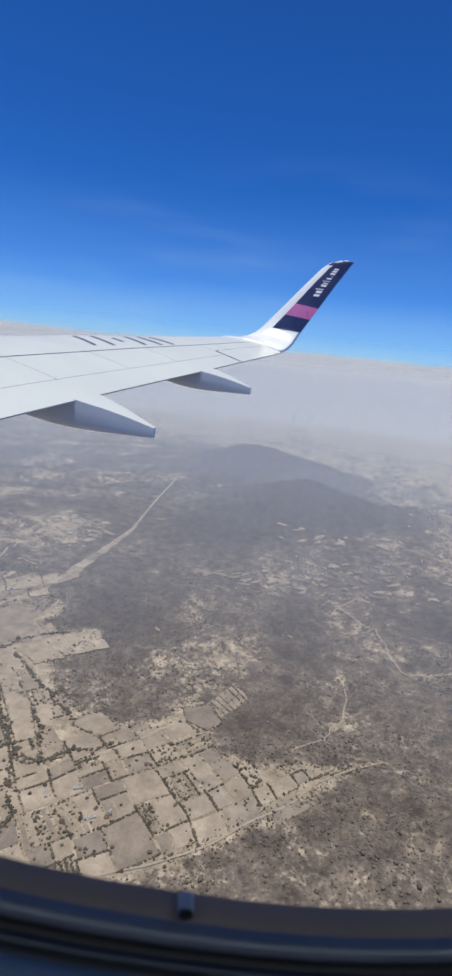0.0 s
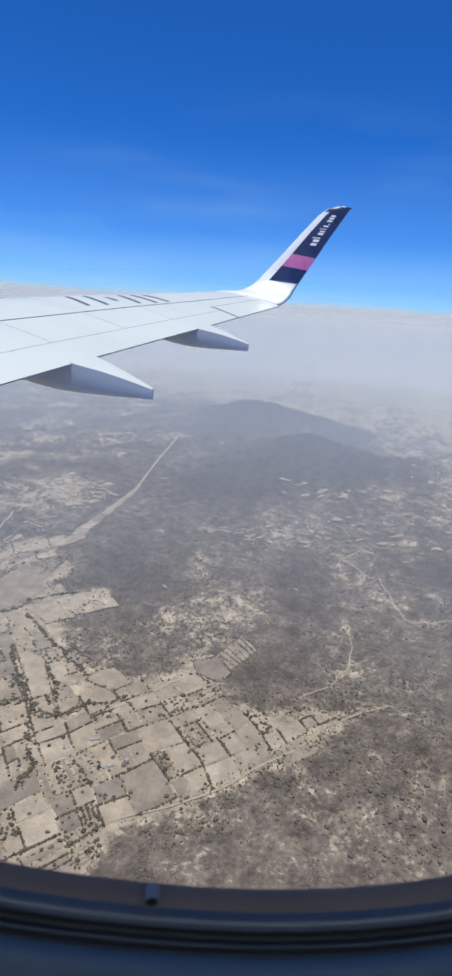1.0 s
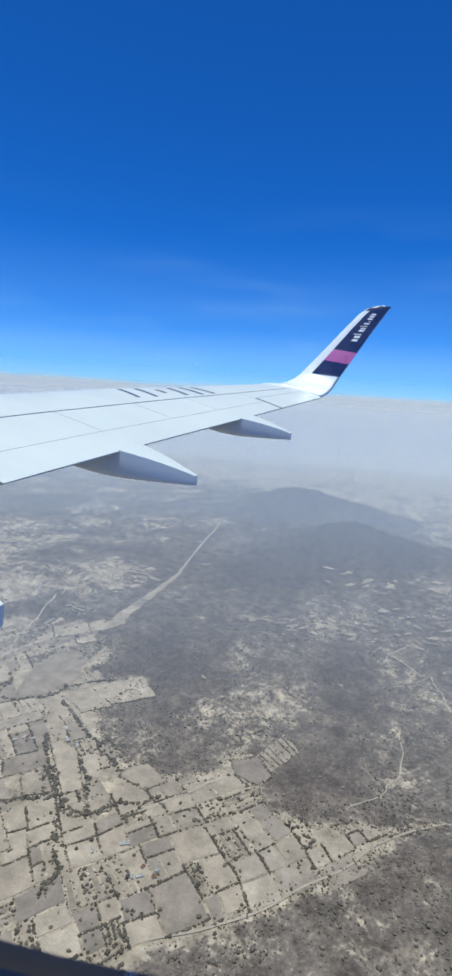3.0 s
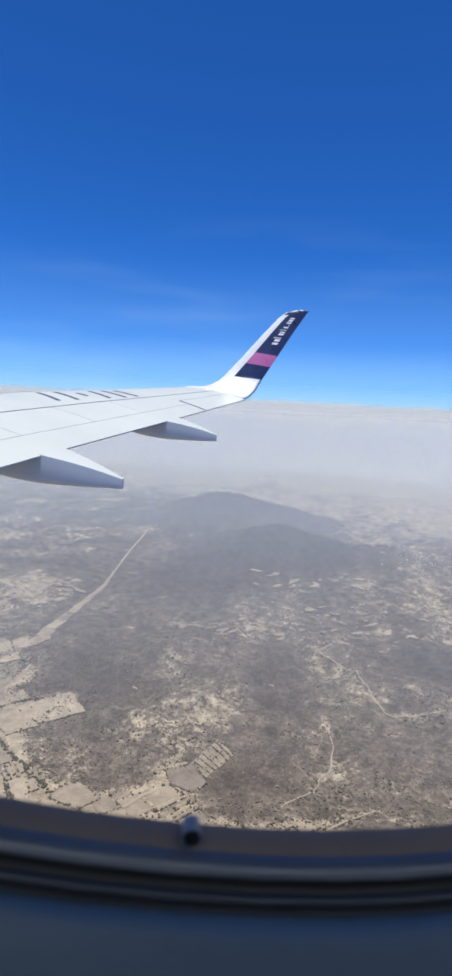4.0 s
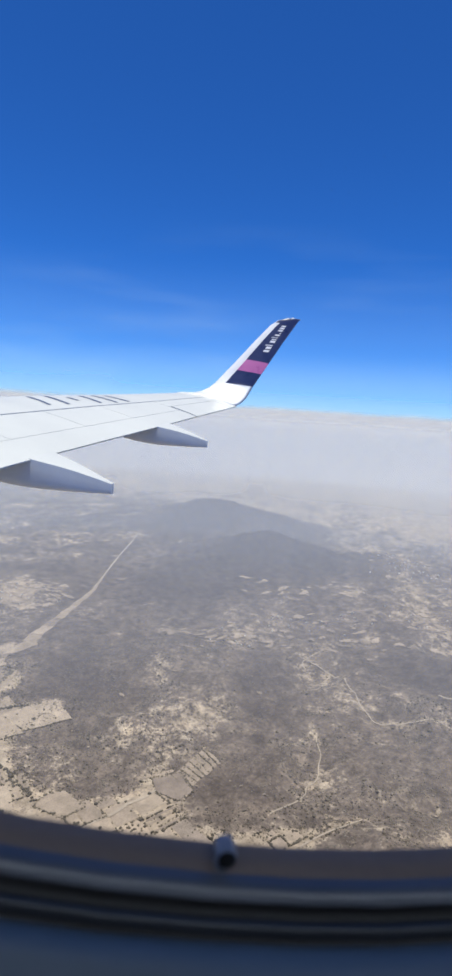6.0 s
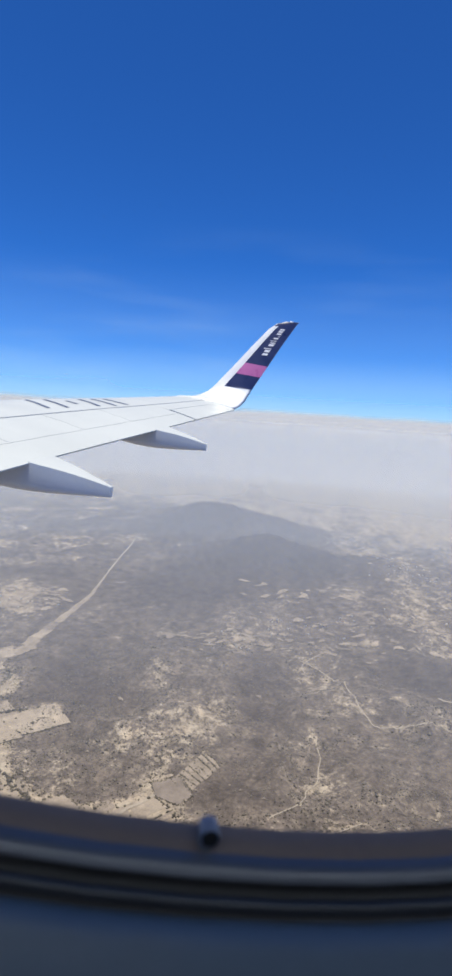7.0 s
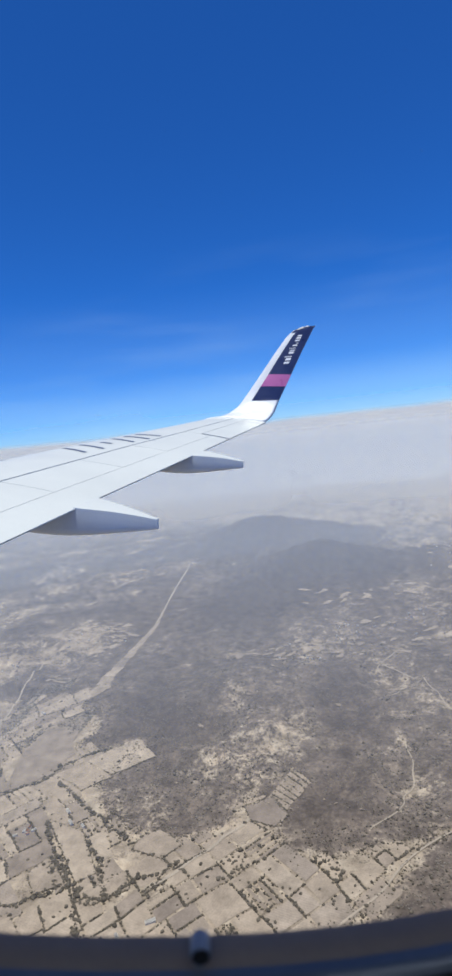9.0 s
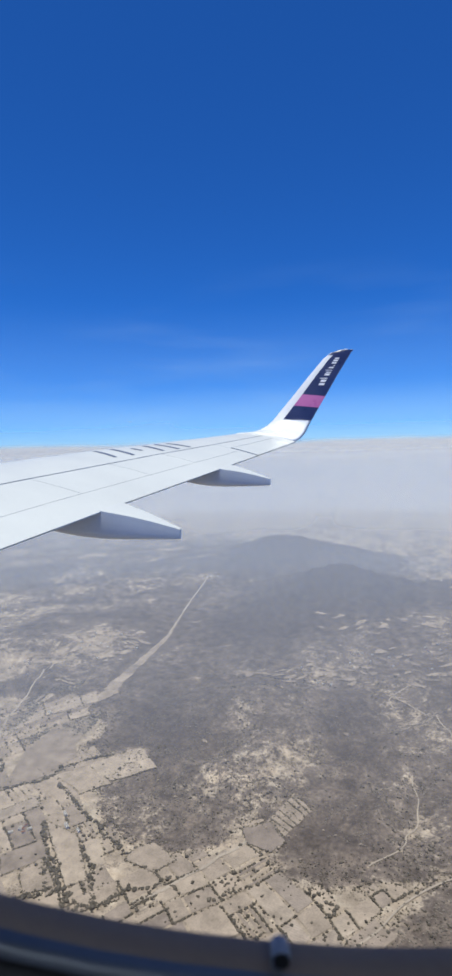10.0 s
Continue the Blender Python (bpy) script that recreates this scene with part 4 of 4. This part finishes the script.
rng = np.random.default_rng(8)
hx, hy, gx, gy = [], [], [], []
for q in PLOTS:
    for a0, c0, a1, c1 in ((0, 0, 1, 0), (0, 0, 0, 1)):
        kind = rng.random() if q[4] == 0 else rng.uniform(0.55, 1)
        if kind < 0.16:
            continue
        d = (q[2] - q[0]) if a1 else (q[3] - q[1])
        n = int(d / (rng.uniform(0.32, 0.55) if kind < 0.6 else rng.uniform(1.6, 8.0)))
        n = int(n * (1.0 if q[1] + q[0] < 900 else 0.6))
        t = rng.random(n)
        keep = (np.sin(t * 9 + 9 * kind) + rng.normal(0, 0.5, n)) > -0.85
        t = t[keep]
        x, y = plot_at(q, a0 + (a1 - a0) * t, c0 + (c1 - c0) * t)
        wide = rng.uniform(0.3, 0.9)
        hx += list(x + rng.normal(0, wide, len(t)))
        hy += list(y + rng.normal(0, wide, len(t)))
    n = rng.poisson(2.2) if rng.random() > 0.05 else int(0.05 * (q[2] - q[0]) * (q[3] - q[1]))
    x, y = plot_at(q, rng.random(n), rng.random(n))
    gx += list(x)
    gy += list(y)
CREEKS = (((-520, 425), (-477, 442), (-444, 475), (-412, 501), (-362, 522), (-314, 544), (-295, 524), (-270, 528), (-241, 560), (-199, 585)), ((-314, 544), (-294, 504), (-274, 473), (-255, 442), (-260, 415)),
          ((-569, 682), (-554, 616), (-522, 576), (-526, 542), (-518, 513)), ((-591, 679), (-522, 698), (-466, 725), (-437, 782), (-385, 823)), ((-563, 776), (-545, 745), (-542, 715)),
          ((-407, 645), (-360, 586), (-324, 548)), ((-330, 618), (-292, 565), (-270, 528)), ((-423, 722), (-349, 669), (-315, 643), (-269, 613)))
for k in range(8):
    t = rng.random(70)
    a = (lerp(ROWED[0][0], ROWED[1][0], k / 7), lerp(ROWED[0][1], ROWED[1][1], k / 7))
    c = (lerp(ROWED[3][0], ROWED[2][0], k / 7), lerp(ROWED[3][1], ROWED[2][1], k / 7))
    hx += list(a[0] + (c[0] - a[0]) * t + rng.normal(0, 0.3, 70))
    hy += list(a[1] + (c[1] - a[1]) * t + rng.normal(0, 0.3, 70))
for poly in OWN_PLOTS:
    for (x0, y0), (x1, y1) in zip(poly, poly[1:] + poly[:1]):
        n = int(math.hypot(x1 - x0, y1 - y0) * 1.3)
        t = rng.random(n)
        hx += list(x0 + (x1 - x0) * t + rng.normal(0, 0.9, n))
        hy += list(y0 + (y1 - y0) * t + rng.normal(0, 0.9, n))
kx, ky = [], []
for creek in CREEKS:
    for (x0, y0), (x1, y1) in zip(creek, creek[1:]):
        n = int(math.hypot(x1 - x0, y1 - y0) * 1.1)
        t = rng.random(n)
        kx += list(x0 + (x1 - x0) * t + 3 * np.sin(t * 7 + x0) + rng.normal(0, 1.7, n))
        ky += list(y0 + (y1 - y0) * t + 3 * np.cos(t * 6 + y0) + rng.normal(0, 1.7, n))
for (x0, y0), (x1, y1) in zip(FARM[5:26], FARM[6:27]):
    n = int(math.hypot(x1 - x0, y1 - y0) * 0.9)
    t = rng.random(n)
    hx += list(x0 + (x1 - x0) * t + rng.normal(0, 7, n))
    hy += list(y0 + (y1 - y0) * t + rng.normal(0, 7, n))
n = 26000
bx, by = rng.uniform(-760, 220, n), rng.uniform(330, 1350, n)
fs = farm_soft(bx, by)
ok = (fs > -60) & (fs < 6) & (fbm(bx, by, 34, 5, 3) + rng.normal(0, 0.06, n) > 0.53)
hx, hy = np.concatenate([hx, bx[ok]]), np.concatenate([hy, by[ok]])
inner = np.zeros(len(hx), bool)
for poly in OWN_PLOTS:
    inner |= inside(hx, hy, poly) & (edge_gap(hx, hy, poly) > 2.5)
hx, hy = hx[~inner], hy[~inner]
clumps("creek_trees", np.array(kx), np.array(ky), np.exp(rng.normal(0.42, 0.3, len(kx))), HEDGE, "dark leafy trees crowding a winding dry creek", "tree", 5)
clumps("field_trees", np.array(gx), np.array(gy), np.exp(rng.normal(0.5, 0.28, len(gx))), HEDGE, "single dark trees scattered over dry fields", "tree", 6)
clumps("hedges", hx, hy, np.exp(rng.normal(-0.16, 0.3, len(hx))), HEDGE, "dark hedgerow trees along dry field borders", "hedge", 3)

n = 260000
sr = np.sqrt(rng.uniform(330 ** 2, 1750 ** 2, n))
sa2 = rng.uniform(radians(-58), radians(33), n)
sx, sy = 11 + sr * np.sin(sa2), sr * np.cos(sa2)
keep = (bareness(sx, sy) < 0.42 + rng.normal(0, 0.16, n)) & (farm_soft(sx, sy) < -14) & (rng.random(n) < np.clip((fbm(sx, sy, 80, 63, 4) - 0.28) * 3.2, 0.12, 1)) & (rng.random(n) < np.clip((1500 - sr) / 700, 0, 1)) & (lattice(sx, sy, 14, 6) + rng.normal(0, 0.12, n) > 0.5)
sx, sy = sx[keep], sy[keep]
clumps("shrubs", sx, sy, rng.uniform(0.4, 1.15, len(sx)), SCRUB, "leafless grey-brown shrubs covering the hillsides", "shrub", 4)

n = 34000
tr = np.sqrt(rng.uniform(420 ** 2, 1250 ** 2, n))
ta = rng.uniform(radians(-50), radians(33), n)
tx, ty = 11 + tr * np.sin(ta), tr * np.cos(ta)
bare = bareness(tx, ty)
keep = (farm_soft(tx, ty) < -20) & (bare > 0.16) & (fbm(tx, ty, 60, 71, 4) + rng.normal(0, 0.09, n) > 0.5) & (rng.random(n) < np.clip((1350 - tr) / 600, 0.2, 0.65))
tx, ty = tx[keep], ty[keep]
clumps("scrub_trees", tx, ty, np.exp(rng.normal(0.15, 0.32, len(tx))), THORN, "small dark trees dotted over dry scrub slopes", "tree", 7)

def swath(line, widths, cuts, lift=0.8):
    """A wide bare corridor: a row of plots between two wavering borders, one part each."""
    length = [0.0]
    for (x0, y0), (x1, y1) in zip(line, line[1:]):
        length.append(length[-1] + math.hypot(x1 - x0, y1 - y0))

    def at_len(d):
        i = max(k for k in range(len(line) - 1) if length[k] <= d)
        t = (d - length[i]) / (length[i + 1] - length[i])
        (x0, y0), (x1, y1) = line[i], line[i + 1]
        n = math.hypot(x1 - x0, y1 - y0)
        return lerp(x0, x1, t), lerp(y0, y1, t), -(y1 - y0) / n, (x1 - x0) / n, lerp(widths[i], widths[i + 1], t)
    for a, b in zip(cuts, cuts[1:]):
        verts, faces, m = [], [], max(3, int((b - a) * length[-1] / 10))
        for i in range(m + 1):
            d = lerp(a, b, i / m) * length[-1] * 0.9999 + (1.5 if i == 0 else 0)
            x, y, nx, ny, w = at_len(d)
            for k in range(5):
                off = (k / 2 - 1) * w / 2 * (1 + 0.16 * math.sin(d * 0.09 + k) + 0.1 * math.sin(d * 0.31 + 2 * k))
                verts.append((x + nx * off, y + ny * off, float(height(x + nx * off, y + ny * off)) + lift))
        for i in range(m):
            for k in range(4):
                q = i * 5 + k
                faces.append((q, q + 1, q + 6, q + 5))
        mesh_ob("field", verts, faces, FIELD, ground, True)


swath(CORRIDOR[:4], (30, 19, 13, 5), (0, 0.07, 0.16, 0.24, 0.37, 0.52, 0.7, 1.0))
swath(((-486, 1052), (-520, 1000), (-572, 945)), (30, 28, 22), (0, 0.35, 0.7, 1.0))
strip("road_1", CORRIDOR[2:4], 3.5, TRACK, 1.5, "pale dirt road along a bare straight corridor")
strip("road_7", CORRIDOR[3:], 6.5, TRACK, 1.2, "thin far end of a pale dirt corridor")
strip("road_2", TRAILS["road_2"], 2.5, TRACK, 1.0, "pale dirt track below the fields")
strip("road_3", TRAILS["road_3"], 2.3, TRACK, 1.0, "pale trail down a scrub ridge")
strip("road_4", TRAILS["road_4"], 1.8, TRACK, 1.0, "thin winding trail through scrub")
strip("road_5", ((-560, 520), (-590, 618), (-624, 724), (-622, 791), (-607, 858), (-600, 940), (-581, 950)), 4.0, TRACK, 1.0, "pale country road between fields")
strip("road_6", TRAILS["road_6"], 4.0, TRACK, 1.0, "pale lane through the farm plots")
strip("road_8", ((-610, 845), (-628, 855), (-656, 957), (-693, 1148)), 4.0, TRACK, 1.0, "pale country road towards the far plain")
strip("road_9", TRAILS["ridge"], 2.2, TRACK, 1.0, "faint pale trail along a ridge")
strip("road_10", ((106, 1140), (60, 1095), (68, 1070)), 2.2, TRACK, 1.0, "short pale trail over a scrub crest")
strip("road_11", ((300, 985), (330, 955), (352, 948)), 3.5, TRACK, 1.0, "bright bare cut beside a wooded slope")

# long narrow plots beside the country road, each with a thin row of shrubs
sx0, sy0, ca, sb = -648, 640, math.cos(radians(68)), math.sin(radians(68))
lx, ly = [], []
cut2 = random.Random(5)
for k in range(10):
    wide, a = 15.0, 0.0
    while a < 290:
        b = a + cut2.uniform(70, 170)
        vs = []
        for i in range(9):
            for j in range(3):
                d, o = lerp(a + 1, b - 1, i / 8), -k * wide - 0.9 - j * (wide - 1.8) / 2
                x, y = sx0 + d * ca - o * -sb, sy0 + d * sb + o * -ca
                x, y = x + 6 * math.sin(y * 0.02), y + 5 * math.sin(x * 0.03)
                vs.append((x, y, float(height(x, y)) + 0.6))
        mid = vs[13]
        if bool(inside(mid[0], mid[1], FARM)):
            mesh_ob("field", vs, [(i * 3 + j, i * 3 + j + 1, i * 3 + j + 4, i * 3 + j + 3) for i in range(8) for j in range(2)], FIELD, ground, True)
            for i in range(0, 9, 1):
                for _ in range(cut2.randint(1, 5)):
                    lx.append(vs[i * 3][0] + cut2.gauss(0, 3.0))
                    ly.append(vs[i * 3][1] + cut2.gauss(0, 3.0))
        a = b
clumps("row_shrubs", np.array(lx), np.array(ly), np.exp(rng.normal(0.1, 0.3, len(lx))), HEDGE, "dark shrubs in rows between narrow dry plots", "shrub", 9)
# leafless thicket between the roads
wx, wy = rng.uniform(-660, -455, 5200), rng.uniform(805, 1095, 5200)
ok = inside(wx, wy, WOODS[0]) | inside(wx, wy, WOODS[1])
clumps("thicket", wx[ok], wy[ok], np.exp(rng.normal(0.3, 0.3, int(ok.sum()))), SCRUB, "grey leafless thicket between country roads", "shrub", 12)


# small farm houses and sheds
WALLS = worn("whitewashed_wall", (0.62, 0.6, 0.57), 0.9, 0.15, 0.8)
ROOFS = worn("pale_sheet_roof", (0.60, 0.56, 0.50), 0.75, 0.2, 0.8)
TILES = worn("clay_roof", (0.32, 0.17, 0.11), 0.8, 0.2, 0.8)


def house(x, y, turn, length, width, high, roof_mat, label, category="house"):
    base = tagged(empty("farm_" + category, x, y, float(height(x, y)) + 0.4), label, category, "farm buildings")
    base.rotation_euler.z = turn
    a, b = length / 2, width / 2
    bm = bmesh.new()
    low = [bm.verts.new((sx * a, sy * b, -0.6)) for sx, sy in ((-1, -1), (1, -1), (1, 1), (-1, 1))]
    top = [bm.verts.new((sx * a, sy * b, high)) for sx, sy in ((-1, -1), (1, -1), (1, 1), (-1, 1))]
    for i in range(4):
        bm.faces.new((low[i], low[(i + 1) % 4], top[(i + 1) % 4], top[i]))
    for p, q, sx in ((0, 3, -1), (1, 2, 1)):
        bm.faces.new((top[p], top[q], bm.verts.new((sx * a, 0, high + width * 0.22))))
    part("wall", bm, WALLS, base)
    bm = bmesh.new()
    e, r = 0.25, high + width * 0.22 + 0.12
    pts = [(-a - e, -b - e, high - 0.02), (a + e, -b - e, high - 0.02), (a + e, 0, r), (-a - e, 0, r), (-a - e, b + e, high - 0.02), (a + e, b + e, high - 0.02)]
    vs = [bm.verts.new(p) for p in pts]
    bm.faces.new((vs[0], vs[1], vs[2], vs[3]))
    bm.faces.new((vs[3], vs[2], vs[5], vs[4]))
    bmesh.ops.solidify(bm, geom=bm.faces[:], thickness=0.15)
    part("roof", bm, roof_mat, base)
    return base


rnd = random.Random(31)
for cx, cy, n, spread in ((-516, 527, 14, 26), (-458, 433, 7, 22), (-422, 627, 7, 16), (-190, 480, 5, 34), (-85, 1150, 9, 50), (60, 1280, 8, 90), (180, 1350, 9, 70), (315, 1440, 8, 90), (410, 1848, 34, 95), (330, 1970, 12, 70),
                          (-650, 1290, 12, 80), (-760, 1100, 10, 70), (-590, 2080, 8, 60), (-12, 1356, 5, 20)):
    for _ in range(n):
        x, y = cx + rnd.gauss(0, spread * 0.5), cy + rnd.gauss(0, spread * 0.5)
        clay = rnd.random() < 0.25
        house(x, y, rnd.uniform(0, 3.1), rnd.uniform(3, 6.5), rnd.uniform(2.4, 4), rnd.uniform(1.6, 2.4), TILES if clay else ROOFS,
              "small farm house with clay roof among dry fields" if clay else "small white farm house with pale roof among dry fields")
for x, y, turn, length in ((-383, 665, -44, 9), (-368, 643, -44, 10), (-348, 638, -40, 8), (-208, 505, 30, 11), (-237, 484, -50, 8), (-460, 422, 25, 15), (-174, 472, 40, 8), (-572, 934, -30, 11)):
    house(x, y, radians(turn), length, length * 0.38, 2.2, ROOFS, "long white farm shed with pale roof beside dry fields", "shed")


# ---------------------------------------------------------------- haze
def haze_material(name, amount, z_full, tint, opaque_top=False):
    m = bpy.data.materials.new(name)
    m.use_nodes = True
    nt = m.node_tree
    nt.nodes.remove(nt.nodes["Principled BSDF"])
    tc = nt.nodes.new("ShaderNodeTexCoord")
    sep = nt.nodes.new("ShaderNodeSeparateXYZ")
    link(m, tc.outputs["Object"], sep.inputs[0])
    z = sep.outputs[2]
    n1 = noise_of(m, 0.0022, 3, 0.5, (1, 1, 1.2)) if not opaque_top else noise_of(m, 0.0011, 2, 0.4, (1, 1, 1.6))
    low = node(m, "ShaderNodeMapRange")
    low.interpolation_type = "SMOOTHSTEP"
    link(m, z, low.inputs[0])
    low.inputs[1].default_value, low.inputs[2].default_value = GROUND, GROUND + z_full
    top = node(m, "ShaderNodeMapRange")
    top.interpolation_type = "SMOOTHSTEP"
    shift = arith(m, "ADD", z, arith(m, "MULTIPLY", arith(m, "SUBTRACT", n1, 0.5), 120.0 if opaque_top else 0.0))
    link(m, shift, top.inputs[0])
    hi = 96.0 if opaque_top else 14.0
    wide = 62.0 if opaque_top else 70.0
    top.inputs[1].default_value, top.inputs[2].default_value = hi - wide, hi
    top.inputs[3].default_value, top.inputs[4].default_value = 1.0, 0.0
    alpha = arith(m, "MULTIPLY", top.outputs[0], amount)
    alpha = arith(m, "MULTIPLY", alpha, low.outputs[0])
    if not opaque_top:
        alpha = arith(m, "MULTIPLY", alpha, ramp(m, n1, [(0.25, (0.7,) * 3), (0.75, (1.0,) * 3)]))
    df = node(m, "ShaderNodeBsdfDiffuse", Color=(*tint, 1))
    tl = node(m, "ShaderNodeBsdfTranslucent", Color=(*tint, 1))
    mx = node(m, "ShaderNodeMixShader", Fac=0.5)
    link(m, df.outputs[0], mx.inputs[1])
    link(m, tl.outputs[0], mx.inputs[2])
    tr = node(m, "ShaderNodeBsdfTransparent")
    out = node(m, "ShaderNodeMixShader")
    link(m, alpha, out.inputs[0])
    link(m, tr.outputs[0], out.inputs[1])
    link(m, mx.outputs[0], out.inputs[2])
    link(m, out.outputs[0], nt.nodes["Material Output"].inputs[0])
    return m


# one leaning see-through shell; a ring of them stands in for haze
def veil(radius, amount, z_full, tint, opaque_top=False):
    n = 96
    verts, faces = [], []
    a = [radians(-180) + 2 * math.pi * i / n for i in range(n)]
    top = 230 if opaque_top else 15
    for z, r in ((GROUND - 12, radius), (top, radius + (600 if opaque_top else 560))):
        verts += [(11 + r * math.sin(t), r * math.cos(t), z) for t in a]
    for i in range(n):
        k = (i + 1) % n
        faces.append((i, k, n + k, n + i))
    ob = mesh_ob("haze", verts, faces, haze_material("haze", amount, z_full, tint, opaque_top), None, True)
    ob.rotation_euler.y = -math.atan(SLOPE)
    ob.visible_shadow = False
    return tagged(ob, "see-through shell tinted as pale grey dust haze over the plain", "haze", kind="stuff")


# haze painted by distance: bluer tint on near shells, paler on far ones
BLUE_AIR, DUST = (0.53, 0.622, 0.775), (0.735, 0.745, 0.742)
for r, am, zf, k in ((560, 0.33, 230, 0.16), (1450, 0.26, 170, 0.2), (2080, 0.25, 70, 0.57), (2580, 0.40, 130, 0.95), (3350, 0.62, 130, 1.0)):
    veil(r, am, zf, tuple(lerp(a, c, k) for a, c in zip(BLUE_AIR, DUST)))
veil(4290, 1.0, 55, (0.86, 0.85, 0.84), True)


def cirrus_haze_material():
    m = bpy.data.materials.new("cirrus")
    m.use_nodes = True
    nt = m.node_tree
    nt.nodes.remove(nt.nodes["Principled BSDF"])
    n1 = noise_of(m, 0.0007, 4, 0.5, (1, 1, 6))
    n2 = noise_of(m, 0.0005, 3, 0.5, (1, 1, 2.5))
    tc = nt.nodes.new("ShaderNodeTexCoord")
    sep = nt.nodes.new("ShaderNodeSeparateXYZ")
    link(m, tc.outputs["Object"], sep.inputs[0])
    fade = ramp(m, arith(m, "DIVIDE", arith(m, "ADD", sep.outputs[2], 60.0), 1560.0), [(0.0, (0.0,) * 3), (0.03, (0.5,) * 3), (0.25, (1,) * 3), (0.5, (0.5,) * 3), (1.0, (0, 0, 0))])
    a = arith(m, "MULTIPLY", ramp(m, n1, [(0.45, (0, 0, 0)), (0.8, (1, 1, 1))]), ramp(m, n2, [(0.42, (0, 0, 0)), (0.65, (1, 1, 1))]))
    a = arith(m, "MULTIPLY", arith(m, "MULTIPLY", a, fade), 0.25)
    # besides the streaks, the pale glow of haze above the horizon is painted in
    a = arith(m, "ADD", a, ramp(m, arith(m, "DIVIDE", arith(m, "ADD", sep.outputs[2], 60.0), 1560.0), [(0.055, (0.0,) * 3), (0.085, (0.40,) * 3), (0.16, (0.25,) * 3), (0.36, (0.06,) * 3), (0.8, (0, 0, 0))], "EASE"))
    tl = node(m, "ShaderNodeBsdfDiffuse", Color=(0.77, 0.93, 0.84, 1))
    tr = node(m, "ShaderNodeBsdfTransparent")
    out = node(m, "ShaderNodeMixShader")
    link(m, a, out.inputs[0])
    link(m, tr.outputs[0], out.inputs[1])
    link(m, tl.outputs[0], out.inputs[2])
    link(m, out.outputs[0], nt.nodes["Material Output"].inputs[0])
    return m


n = 64
vs, fs = [], []
for z, r in ((-60, 3960), (1500, 4600)):
    vs += [(11 + r * math.sin(radians(lerp(-75, 45, i / n))), r * math.cos(radians(lerp(-75, 45, i / n))), z) for i in range(n + 1)]
for i in range(n):
    fs.append((i, i + 1, n + 2 + i, n + 1 + i))
wisps = tagged(mesh_ob("cirrus_and_haze", vs, fs, cirrus_haze_material(), None, True), "faint white cirrus streaks and painted pale horizon haze in deep blue sky", "cloud", kind="stuff")
wisps.visible_shadow = False
wisps.rotation_euler.y = -math.atan(SLOPE)
